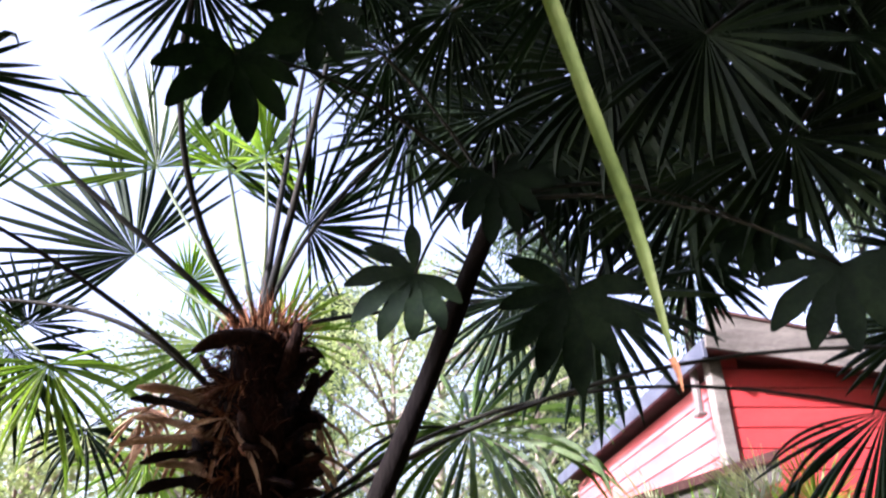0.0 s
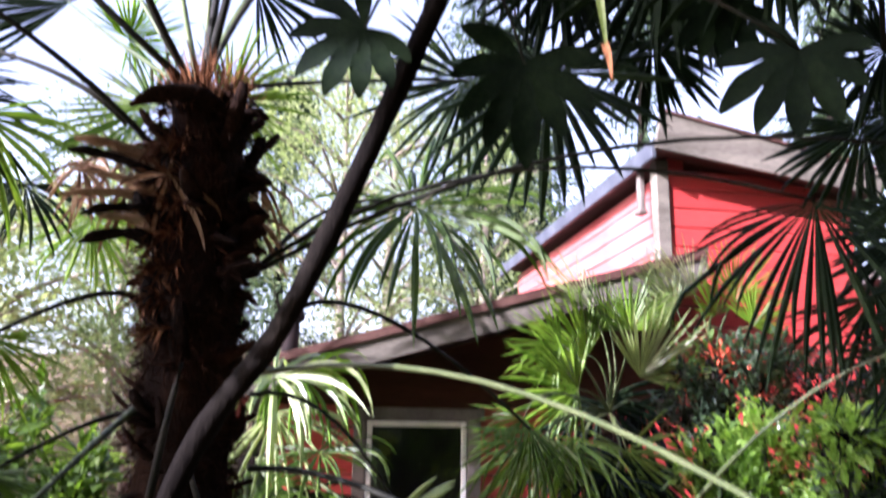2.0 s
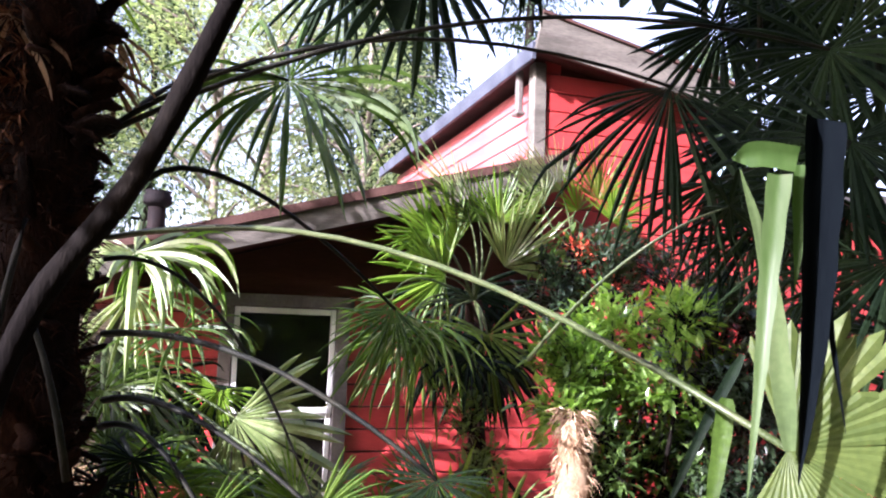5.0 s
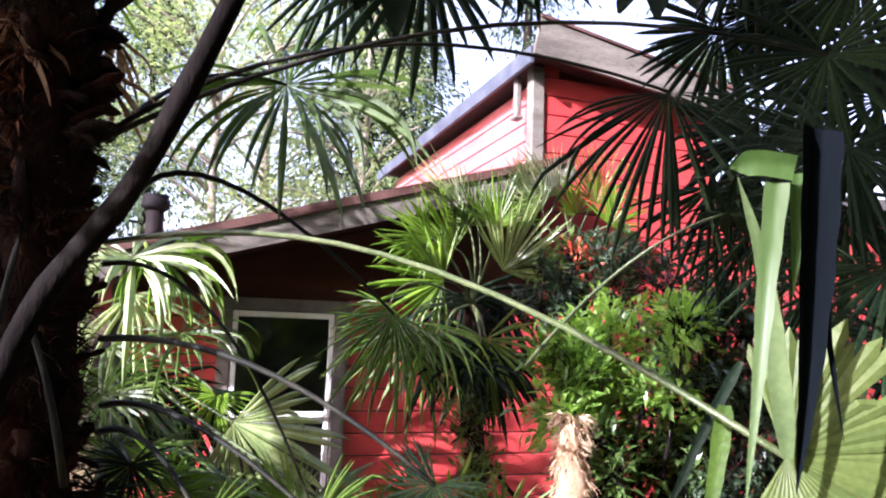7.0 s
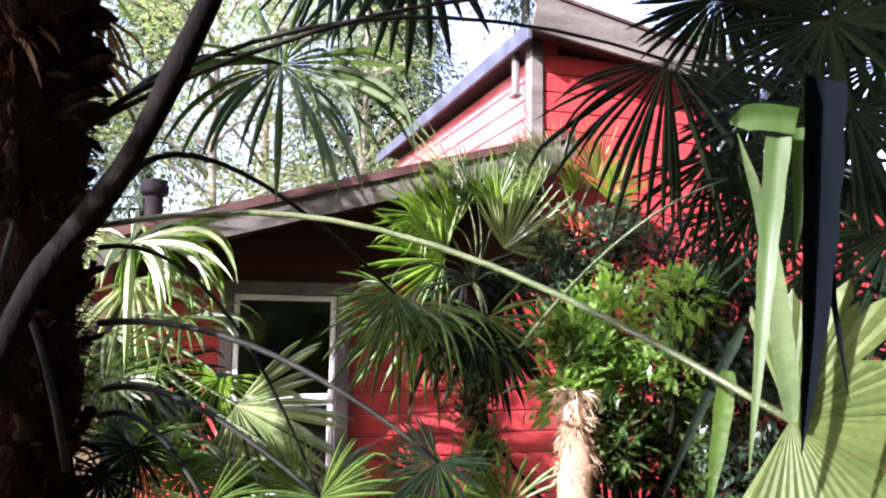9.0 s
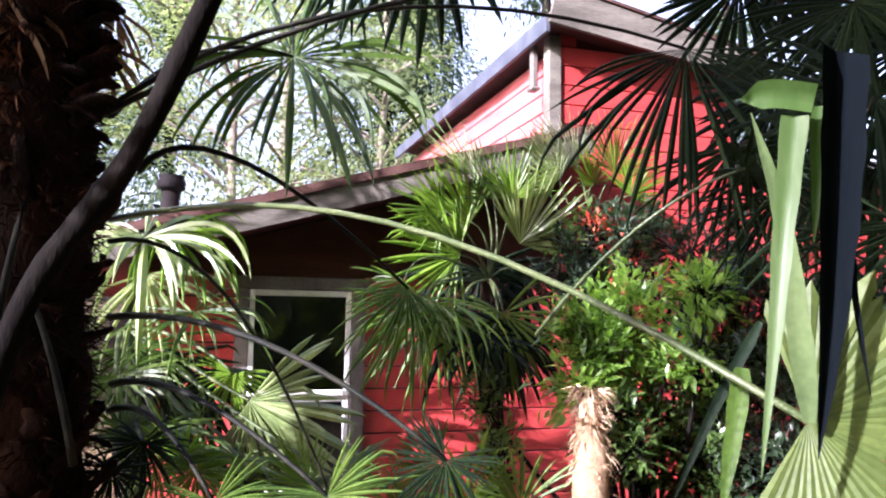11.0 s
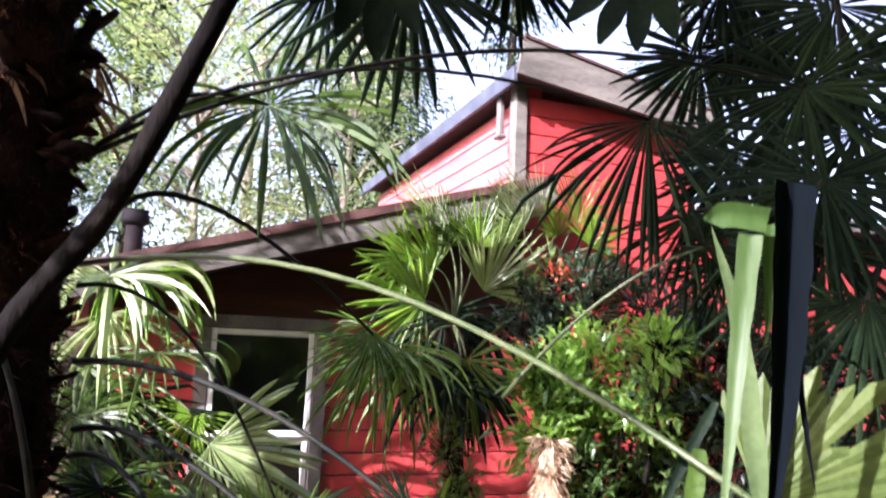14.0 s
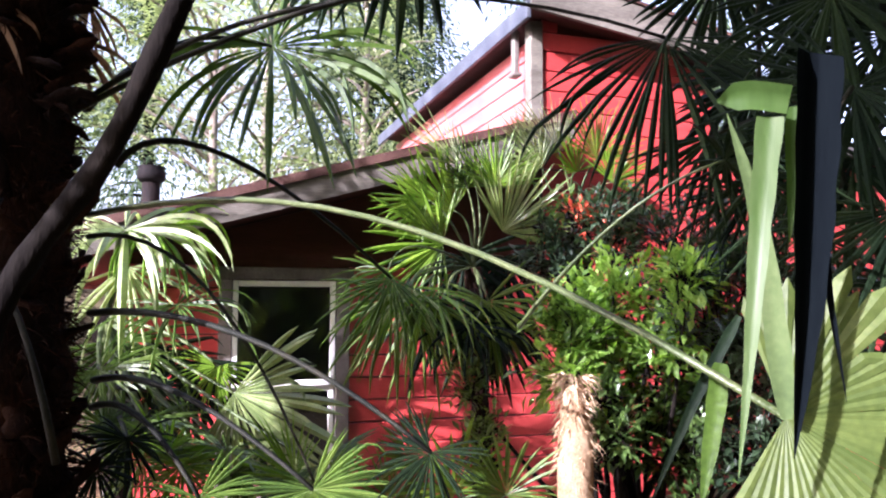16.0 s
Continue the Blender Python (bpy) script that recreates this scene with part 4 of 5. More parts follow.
frond(palm_left, (-2.379, 4.290, 3.457), (-2.388, 4.255, 3.310), (-1.756, 4.450, 3.041), (-1.647, 4.549, 2.620), (0.143, -0.971, -0.193), 220, 22, 1, mat=LEAF_DARK, fused=0.3)
frond(palm_left, (-1.967, 4.933, 2.978), (-1.704, 4.873, 3.054), (-1.499, 4.846, 2.959), (-1.404, 4.803, 2.405), (0.066, -0.994, 0.090), 240, 30, 0.6, mat=LEAF_BRIGHT)
frond(palm_left, (-1.975, 5.076, 1.967), (-1.661, 4.940, 1.771), (-1.389, 4.816, 1.550), (-1.431, 4.770, 1.203), (-0.061, -0.988, 0.139), 250, 30, 0.6, mat=LEAF_BRIGHT)
frond(palm_left, (-1.936, 5.162, 1.295), (-1.677, 4.827, 1.132), (-1.470, 4.607, 0.950), (-1.336, 4.505, 0.765), (-0.225, -0.912, 0.343), 250, 30, 0.6, mat=LEAF_BRIGHT)


# ---- the palms before the wall ----

palm_mid = thing("palm", "small fan palm with stiff bright green fronds by the wall", "palm", (1.864, 4.869, -0.15))
slim_trunk(palm_mid, (1.905, 4.930, -0.150), (1.805, 4.814, 1.840), 0.06)
frond(palm_mid, (1.805, 4.814, 1.840), (1.694, 4.742, 1.945), (1.557, 4.688, 1.982), (1.008, 4.664, 2.011), (0.047, -0.996, 0.074), 200, 26, 0.2, mat=LEAF_BRIGHT, thick=0.008, width=1.15, fused=0.36)
frond(palm_mid, (1.805, 4.814, 1.840), (1.768, 4.793, 2.103), (1.671, 4.812, 2.213), (1.210, 4.742, 2.470), (0.147, -0.989, -0.006), 190, 26, 0.15, mat=LEAF_BRIGHT, thick=0.008, width=1.15, fused=0.36)
frond(palm_mid, (1.805, 4.814, 1.840), (1.843, 4.773, 2.068), (1.836, 4.832, 2.383), (1.826, 4.783, 2.805), (0.076, -0.991, -0.112), 190, 30, 0.05, thick=0.008)
frond(palm_mid, (1.805, 4.814, 1.840), (1.799, 4.774, 2.180), (1.716, 4.853, 2.532), (1.381, 4.923, 2.867), (0.311, -0.819, 0.481), 130, 24, 0.03, mat=LEAF_PALE, thick=0.008)
frond(palm_mid, (1.805, 4.814, 1.840), (1.485, 4.631, 1.856), (1.252, 4.400, 1.701), (0.980, 4.200, 1.320), (-0.250, -0.750, 0.500), 200, 18, 1.0, mat=LEAF_BRIGHT, thick=0.008, width=0.95, fused=0.24)
frond(palm_mid, (1.805, 4.814, 1.840), (1.490, 4.639, 1.784), (1.411, 4.381, 1.673), (1.150, 3.826, 1.371), (-0.100, -0.600, 0.750), 150, 16, 1.8, mat=LEAF_BRIGHT, thick=0.008, width=0.9, fused=0.22)
frond(palm_mid, (1.805, 4.814, 1.840), (1.798, 4.635, 1.761), (1.809, 4.554, 1.616), (1.844, 4.505, 1.057), (-0.668, -0.744, 0.023), 260, 30, 0.6, thick=0.008)
frond(palm_mid, (1.805, 4.814, 1.840), (1.347, 4.559, 1.952), (1.144, 4.454, 1.799), (0.830, 4.385, 1.652), (0.000, -0.600, 0.800), 150, 16, 1.2, thick=0.008)
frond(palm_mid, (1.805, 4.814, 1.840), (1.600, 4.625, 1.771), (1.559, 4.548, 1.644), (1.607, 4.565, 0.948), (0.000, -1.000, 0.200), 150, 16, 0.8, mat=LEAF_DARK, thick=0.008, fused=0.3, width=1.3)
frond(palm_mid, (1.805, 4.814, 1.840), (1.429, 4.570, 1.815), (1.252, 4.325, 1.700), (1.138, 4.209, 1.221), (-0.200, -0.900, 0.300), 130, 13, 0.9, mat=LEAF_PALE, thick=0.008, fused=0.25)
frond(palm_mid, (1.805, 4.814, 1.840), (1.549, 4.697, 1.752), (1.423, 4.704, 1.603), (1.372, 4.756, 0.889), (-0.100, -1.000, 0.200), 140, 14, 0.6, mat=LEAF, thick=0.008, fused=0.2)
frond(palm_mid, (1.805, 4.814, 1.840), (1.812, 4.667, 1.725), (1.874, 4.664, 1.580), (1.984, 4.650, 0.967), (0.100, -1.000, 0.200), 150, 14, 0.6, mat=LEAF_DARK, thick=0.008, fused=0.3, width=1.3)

palm_small = thing("palm", "small fan palm with stiff upright sunlit fronds", "palm", (2.581, 4.779, -0.15))
slim_trunk(palm_small, (2.598, 4.795, -0.150), (2.496, 4.687, 2.218), 0.085)
frond(palm_small, (2.499, 4.691, 2.179), (2.446, 4.680, 2.410), (2.376, 4.677, 2.622), (2.147, 4.708, 2.983), (0.131, -0.977, 0.167), 150, 28, 0.03, mat=LEAF_PALE, thick=0.008)
frond(palm_small, (2.499, 4.691, 2.179), (2.538, 4.649, 2.414), (2.620, 4.603, 2.572), (2.702, 4.523, 3.002), (0.025, -0.982, -0.188), 170, 28, 0.05, mat=LEAF_BRIGHT, thick=0.008)
frond(palm_small, (2.499, 4.691, 2.179), (2.265, 4.613, 2.234), (1.929, 4.587, 2.060), (2.205, 4.338, 2.475), (0.113, 0.884, 0.454), 150, 24, 0.05, mat=LEAF_PALE, thick=0.008, width=1.2)
frond(palm_small, (2.499, 4.691, 2.179), (2.441, 4.630, 2.403), (2.430, 4.530, 2.467), (2.337, 4.524, 2.766), (0.489, -0.862, 0.133), 180, 26, 0.05, mat=LEAF_BRIGHT, thick=0.008)
frond(palm_small, (2.499, 4.691, 2.179), (2.536, 4.565, 2.325), (2.625, 4.422, 2.391), (2.786, 4.336, 2.659), (0.153, 0.964, 0.218), 170, 22, 0.1, mat=LEAF_BRIGHT, thick=0.008, width=1.2, fused=0.3)
frond(palm_small, (2.499, 4.691, 2.179), (2.318, 4.638, 2.317), (2.233, 4.644, 2.505), (1.960, 4.702, 2.763), (-0.168, -0.985, 0.045), 150, 22, 0.1, mat=LEAF_PALE, thick=0.008, width=1.2, fused=0.3)
frond(palm_small, (2.499, 4.691, 2.179), (2.226, 4.622, 2.270), (2.148, 4.695, 2.663), (2.001, 4.710, 2.927), (0.319, -0.919, 0.232), 120, 24, 0.03, mat=LEAF_PALE, thick=0.008)
frond(palm_mid, (1.805, 4.814, 1.840), (1.437, 4.581, 1.800), (1.172, 4.350, 1.633), (1.045, 4.250, 1.021), (-0.250, -0.850, 0.300), 210, 20, 0.8, mat=LEAF, thick=0.008, width=1.0, fused=0.22)
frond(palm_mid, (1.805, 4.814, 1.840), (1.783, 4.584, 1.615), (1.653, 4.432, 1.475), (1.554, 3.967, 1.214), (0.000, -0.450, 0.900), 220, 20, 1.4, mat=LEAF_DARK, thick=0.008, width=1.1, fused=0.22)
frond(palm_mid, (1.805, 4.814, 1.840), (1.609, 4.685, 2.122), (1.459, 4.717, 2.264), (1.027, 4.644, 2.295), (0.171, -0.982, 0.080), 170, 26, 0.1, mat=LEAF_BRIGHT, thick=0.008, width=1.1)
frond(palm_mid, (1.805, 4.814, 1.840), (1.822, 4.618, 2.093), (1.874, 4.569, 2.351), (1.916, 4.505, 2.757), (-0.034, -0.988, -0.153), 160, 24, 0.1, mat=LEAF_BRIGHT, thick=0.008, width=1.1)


# dark fronds added behind the palm in place of its shadow on the wall
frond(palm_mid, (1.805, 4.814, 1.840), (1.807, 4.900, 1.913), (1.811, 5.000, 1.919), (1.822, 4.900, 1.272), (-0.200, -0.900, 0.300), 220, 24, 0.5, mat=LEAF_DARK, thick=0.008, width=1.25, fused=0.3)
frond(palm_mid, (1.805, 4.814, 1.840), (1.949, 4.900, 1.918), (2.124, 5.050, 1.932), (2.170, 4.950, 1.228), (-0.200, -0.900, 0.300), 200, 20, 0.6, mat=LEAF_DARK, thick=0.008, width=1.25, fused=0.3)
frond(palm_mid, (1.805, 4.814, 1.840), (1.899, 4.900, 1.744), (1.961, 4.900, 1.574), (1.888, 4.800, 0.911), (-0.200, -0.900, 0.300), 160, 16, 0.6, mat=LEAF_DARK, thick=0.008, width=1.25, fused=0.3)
frond(palm_mid, (1.889, 4.907, 0.660), (1.554, 4.200, 0.560), (1.311, 3.700, 0.673), (1.146, 3.600, 1.021), (-0.200, -0.800, 0.500), 260, 30, 0.45, mat=LEAF_BRIGHT, thick=0.008, width=1.1)
frond(palm_mid, (1.889, 4.907, 0.660), (1.707, 4.200, 0.552), (1.539, 3.600, 0.669), (1.570, 3.500, 1.022), (-0.200, -0.800, 0.500), 260, 30, 0.45, mat=LEAF, thick=0.008, width=1.1)
frond(palm_mid, (1.889, 4.907, 0.660), (1.362, 4.200, 0.571), (1.032, 3.900, 0.602), (0.861, 3.800, 0.906), (-0.200, -0.800, 0.500), 260, 30, 0.45, mat=LEAF, thick=0.008, width=1.1)


# ---- the low palm before the window ----

palm_low = thing("palm", "low fan palm with drooping sunlit fronds before the window", "palm", (-0.282, 5.148, -0.15))
slim_trunk(palm_low, (-0.374, 5.312, -0.150), (-0.470, 5.232, 1.538), 0.09)
frond(palm_low, (-0.467, 5.235, 1.503), (-0.390, 5.047, 1.956), (-0.332, 4.808, 2.026), (0.026, 4.034, 1.750), (-0.100, -0.350, 0.900), 330, 30, 4.5, mat=LEAF_PALE, width=1.1, fused=0.24)
frond(palm_low, (-0.467, 5.235, 1.503), (-0.331, 5.133, 1.966), (-0.178, 4.861, 2.040), (0.287, 4.424, 1.760), (-0.100, -0.500, 0.850), 220, 26, 3.5, mat=LEAF_BRIGHT)
frond(palm_low, (-0.467, 5.235, 1.503), (-0.078, 4.921, 1.284), (0.279, 4.500, 1.103), (0.785, 4.150, 0.673), (-0.780, -0.480, 0.450), 170, 26, 0.3, mat=LEAF_PALE, width=1.05, fused=0.55)
frond(palm_low, (-0.467, 5.235, 1.503), (-0.087, 4.908, 1.419), (0.195, 4.731, 1.234), (0.105, 4.694, 0.917), (-0.357, -0.911, 0.208), 240, 30, 0.5, mat=LEAF_BRIGHT)
frond(palm_low, (-0.467, 5.235, 1.503), (-0.194, 4.869, 1.155), (0.041, 4.500, 0.946), (-0.177, 4.487, 0.774), (-0.297, -0.848, 0.439), 260, 34, 0.3)
frond(palm_low, (-0.467, 5.235, 1.503), (-0.382, 4.933, 1.148), (-0.253, 4.598, 0.936), (-0.402, 4.570, 0.706), (-0.331, -0.886, 0.324), 260, 34, 0.3)
frond(palm_low, (-0.467, 5.235, 1.503), (-0.317, 4.796, 1.225), (-0.155, 4.238, 1.015), (-0.280, 3.861, 0.968), (-0.100, -0.500, 0.850), 320, 36, 0.6, mat=LEAF)
frond(palm_low, (-0.467, 5.235, 1.503), (-0.225, 4.880, 1.154), (0.226, 3.915, 0.896), (0.044, 3.551, 0.894), (-0.100, -0.500, 0.850), 320, 36, 0.6, mat=LEAF)
frond(palm_low, (-0.467, 5.235, 1.503), (-0.461, 4.930, 1.377), (-0.411, 4.506, 1.247), (-0.210, 4.138, 1.112), (-0.100, -0.500, 0.850), 300, 34, 0.7, mat=LEAF)
frond(palm_low, (-0.467, 5.235, 1.503), (0.092, 4.675, 1.110), (0.680, 3.990, 0.786), (0.775, 3.626, 0.908), (-0.100, -0.600, 0.800), 300, 34, 0.5, mat=LEAF)
frond(palm_mid, (1.889, 4.907, 0.860), (1.415, 4.095, 0.802), (1.157, 3.829, 0.817), (0.847, 3.707, 0.917), (0.409, -0.895, 0.179), 230, 26, 0.3, mat=LEAF, thick=0.008)
frond(palm_low, (-0.467, 5.235, 1.503), (-0.257, 4.948, 1.548), (-0.033, 4.657, 1.590), (0.201, 4.073, 1.400), (-0.100, -0.400, 0.900), 300, 30, 2.2, mat=LEAF, width=0.8, fused=0.2)
frond(palm_low, (-0.467, 5.235, 1.503), (-0.271, 4.689, 1.109), (-0.033, 3.893, 0.906), (0.103, 3.615, 1.075), (0.455, 0.614, 0.645), 260, 32, 0.4, mat=LEAF_BRIGHT)
frond(palm_low, (-0.467, 5.235, 1.503), (-0.370, 4.706, 1.232), (-0.336, 4.194, 0.996), (-0.516, 4.133, 1.114), (0.437, -0.874, 0.213), 260, 32, 0.5, mat=LEAF)
frond(palm_low, (-0.467, 5.235, 1.503), (0.105, 4.694, 0.917), (0.530, 3.721, 0.793), (0.208, 3.598, 0.928), (0.481, -0.729, 0.487), 240, 34, 0.1, mat=LEAF_BRIGHT)
frond(palm_low, (-0.467, 5.235, 1.503), (-0.336, 5.422, 1.357), (-0.195, 5.491, 1.282), (-0.072, 5.433, 0.559), (0.000, -1.000, 0.200), 200, 18, 0.4, mat=LEAF_DARK)
frond(palm_low, (-0.467, 5.235, 1.503), (-0.439, 5.461, 1.317), (0.025, 5.533, 1.207), (-0.210, 5.597, 0.458), (0.100, -1.000, 0.250), 220, 20, 0.5, mat=LEAF_DARK)
frond(palm_low, (-0.467, 5.235, 1.503), (-0.412, 5.195, 1.681), (-0.324, 4.937, 1.816), (-0.160, 4.636, 1.239), (-0.200, -0.900, 0.300), 170, 18, 0.9, mat=LEAF_PALE, fused=0.22)
frond(palm_low, (-0.467, 5.235, 1.503), (-0.437, 5.033, 1.339), (-0.359, 5.003, 1.376), (-0.218, 4.714, 0.763), (-0.100, -0.900, 0.300), 200, 18, 0.6, mat=LEAF, fused=0.22)


frond(palm_low, (-0.467, 5.235, 1.103), (-0.308, 4.400, 1.038), (-0.189, 3.500, 1.045), (-0.213, 3.400, 0.818), (-0.200, -0.750, 0.600), 280, 32, 0.5, mat=LEAF_DARK, stalk=STALK_DARK, width=1.1)
frond(palm_low, (-0.467, 5.235, 1.103), (-0.173, 4.400, 0.961), (0.025, 3.600, 0.901), (-0.032, 3.500, 0.693), (-0.200, -0.750, 0.600), 280, 32, 0.5, mat=LEAF_BRIGHT, stalk=STALK_DARK, width=1.1)
frond(palm_low, (-0.467, 5.235, 1.103), (-0.379, 4.400, 0.968), (-0.292, 3.400, 0.954), (-0.330, 3.300, 0.764), (-0.200, -0.750, 0.600), 280, 32, 0.5, mat=LEAF_DARK, stalk=STALK_DARK, width=1.1)
frond(palm_low, (-0.467, 5.235, 1.103), (-0.244, 4.400, 1.153), (-0.177, 5.300, 1.045), (-0.103, 5.200, 0.601), (-0.200, -0.750, 0.600), 280, 32, 0.5, mat=LEAF_DARK, stalk=STALK_DARK, width=1.1)
frond(palm_low, (-0.467, 5.235, 1.103), (-0.268, 4.400, 0.986), (-0.200, 4.700, 0.748), (-0.156, 4.600, 0.416), (-0.200, -0.750, 0.600), 280, 32, 0.5, mat=LEAF, stalk=STALK_DARK, width=1.1)
frond(palm_low, (-0.467, 5.235, 1.103), (-0.046, 4.400, 0.928), (0.270, 4.300, 0.698), (0.333, 4.200, 0.402), (-0.200, -0.750, 0.600), 280, 32, 0.5, mat=LEAF_MID, stalk=STALK_DARK, width=1.1)


# ---- the palm whose dark fronds hang overhead ----

palm_over = thing("palm", "tall fan palm whose dark fronds hang overhead", "palm", (3.282, 1.959, -0.15))
slim_trunk(palm_over, (3.282, 1.959, -0.150), (2.973, 1.786, 4.809), 0.12)
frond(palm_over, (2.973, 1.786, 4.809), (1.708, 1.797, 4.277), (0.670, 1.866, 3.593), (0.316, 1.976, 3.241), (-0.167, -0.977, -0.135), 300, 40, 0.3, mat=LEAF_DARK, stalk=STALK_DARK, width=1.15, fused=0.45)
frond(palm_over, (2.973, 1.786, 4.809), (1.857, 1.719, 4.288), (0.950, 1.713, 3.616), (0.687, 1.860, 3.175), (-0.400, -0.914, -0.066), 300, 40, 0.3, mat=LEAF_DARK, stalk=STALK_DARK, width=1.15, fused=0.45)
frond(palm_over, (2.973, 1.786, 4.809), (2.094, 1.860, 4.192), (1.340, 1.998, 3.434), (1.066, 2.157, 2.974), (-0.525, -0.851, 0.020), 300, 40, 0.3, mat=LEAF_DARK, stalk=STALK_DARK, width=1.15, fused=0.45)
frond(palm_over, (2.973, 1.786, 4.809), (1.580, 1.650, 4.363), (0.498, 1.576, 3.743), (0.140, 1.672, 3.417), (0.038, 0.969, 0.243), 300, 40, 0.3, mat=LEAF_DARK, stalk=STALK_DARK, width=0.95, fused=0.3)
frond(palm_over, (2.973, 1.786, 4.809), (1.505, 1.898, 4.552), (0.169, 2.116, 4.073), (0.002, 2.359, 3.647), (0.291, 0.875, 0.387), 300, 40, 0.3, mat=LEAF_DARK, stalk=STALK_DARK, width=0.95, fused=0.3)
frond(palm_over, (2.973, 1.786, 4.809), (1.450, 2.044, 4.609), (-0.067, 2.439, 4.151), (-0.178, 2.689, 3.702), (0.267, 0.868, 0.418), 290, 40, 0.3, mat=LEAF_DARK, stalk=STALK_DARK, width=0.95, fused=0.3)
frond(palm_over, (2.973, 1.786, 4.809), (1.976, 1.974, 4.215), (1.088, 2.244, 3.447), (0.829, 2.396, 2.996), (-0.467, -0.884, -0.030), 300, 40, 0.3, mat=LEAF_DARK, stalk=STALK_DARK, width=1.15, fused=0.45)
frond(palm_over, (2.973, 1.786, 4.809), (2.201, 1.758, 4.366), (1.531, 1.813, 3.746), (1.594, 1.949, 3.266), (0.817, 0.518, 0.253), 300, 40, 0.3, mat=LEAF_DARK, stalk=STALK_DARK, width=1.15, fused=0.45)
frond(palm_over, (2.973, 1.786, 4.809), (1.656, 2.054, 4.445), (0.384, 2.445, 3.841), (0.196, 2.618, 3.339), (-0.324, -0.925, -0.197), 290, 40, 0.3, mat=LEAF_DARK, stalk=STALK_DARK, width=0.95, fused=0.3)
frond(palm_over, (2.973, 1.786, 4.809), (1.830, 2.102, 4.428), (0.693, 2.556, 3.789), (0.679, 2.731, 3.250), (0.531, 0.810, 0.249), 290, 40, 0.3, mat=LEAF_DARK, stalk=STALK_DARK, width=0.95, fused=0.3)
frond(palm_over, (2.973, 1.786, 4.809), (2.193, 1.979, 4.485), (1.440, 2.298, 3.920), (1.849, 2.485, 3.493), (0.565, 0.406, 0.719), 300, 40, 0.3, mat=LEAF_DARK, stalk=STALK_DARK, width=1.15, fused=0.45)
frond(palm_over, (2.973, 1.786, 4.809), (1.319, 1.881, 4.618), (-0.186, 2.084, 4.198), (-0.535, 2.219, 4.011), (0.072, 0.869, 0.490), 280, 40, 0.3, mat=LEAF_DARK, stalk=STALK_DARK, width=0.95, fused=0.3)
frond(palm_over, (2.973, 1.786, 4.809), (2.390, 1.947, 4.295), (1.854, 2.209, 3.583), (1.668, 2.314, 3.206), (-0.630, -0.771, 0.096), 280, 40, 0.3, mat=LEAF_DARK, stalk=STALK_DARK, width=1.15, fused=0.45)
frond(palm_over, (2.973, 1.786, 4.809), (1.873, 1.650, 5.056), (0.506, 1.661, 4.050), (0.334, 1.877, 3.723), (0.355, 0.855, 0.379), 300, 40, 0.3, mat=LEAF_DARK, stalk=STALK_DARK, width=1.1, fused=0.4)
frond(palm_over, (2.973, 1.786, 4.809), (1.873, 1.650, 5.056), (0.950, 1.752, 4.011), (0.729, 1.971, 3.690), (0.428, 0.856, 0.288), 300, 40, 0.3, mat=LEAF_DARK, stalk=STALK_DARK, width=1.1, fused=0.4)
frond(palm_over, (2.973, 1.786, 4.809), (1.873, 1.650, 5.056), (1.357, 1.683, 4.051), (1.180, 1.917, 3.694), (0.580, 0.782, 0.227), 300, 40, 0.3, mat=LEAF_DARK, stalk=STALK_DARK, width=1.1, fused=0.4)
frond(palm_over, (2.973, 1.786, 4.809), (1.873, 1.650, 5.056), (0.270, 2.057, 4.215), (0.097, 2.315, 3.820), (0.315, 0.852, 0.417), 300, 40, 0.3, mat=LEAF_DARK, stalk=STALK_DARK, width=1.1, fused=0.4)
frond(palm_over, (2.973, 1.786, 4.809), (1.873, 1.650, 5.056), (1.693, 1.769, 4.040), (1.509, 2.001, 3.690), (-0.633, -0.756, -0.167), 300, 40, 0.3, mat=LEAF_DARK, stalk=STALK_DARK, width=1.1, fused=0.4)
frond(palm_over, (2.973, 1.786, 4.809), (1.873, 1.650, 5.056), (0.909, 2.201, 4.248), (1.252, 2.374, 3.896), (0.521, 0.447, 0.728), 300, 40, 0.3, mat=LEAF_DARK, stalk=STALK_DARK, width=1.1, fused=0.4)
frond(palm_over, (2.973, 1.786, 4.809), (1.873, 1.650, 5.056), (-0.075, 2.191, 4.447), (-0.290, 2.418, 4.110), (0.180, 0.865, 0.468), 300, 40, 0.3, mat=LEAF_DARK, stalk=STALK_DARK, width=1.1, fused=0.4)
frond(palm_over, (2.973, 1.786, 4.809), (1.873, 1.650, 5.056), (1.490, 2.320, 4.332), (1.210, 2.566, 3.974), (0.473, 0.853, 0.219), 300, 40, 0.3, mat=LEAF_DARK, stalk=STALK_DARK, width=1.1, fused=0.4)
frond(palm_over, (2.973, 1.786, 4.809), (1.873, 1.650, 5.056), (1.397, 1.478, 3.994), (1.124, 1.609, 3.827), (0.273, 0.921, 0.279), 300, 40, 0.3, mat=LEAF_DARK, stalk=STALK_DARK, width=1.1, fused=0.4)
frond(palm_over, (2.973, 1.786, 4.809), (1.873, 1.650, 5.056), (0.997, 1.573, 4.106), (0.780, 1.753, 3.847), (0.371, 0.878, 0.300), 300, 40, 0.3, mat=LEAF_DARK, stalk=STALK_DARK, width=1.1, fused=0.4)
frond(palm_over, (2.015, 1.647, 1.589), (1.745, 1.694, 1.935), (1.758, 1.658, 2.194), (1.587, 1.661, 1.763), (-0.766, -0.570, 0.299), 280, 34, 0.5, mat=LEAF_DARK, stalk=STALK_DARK)
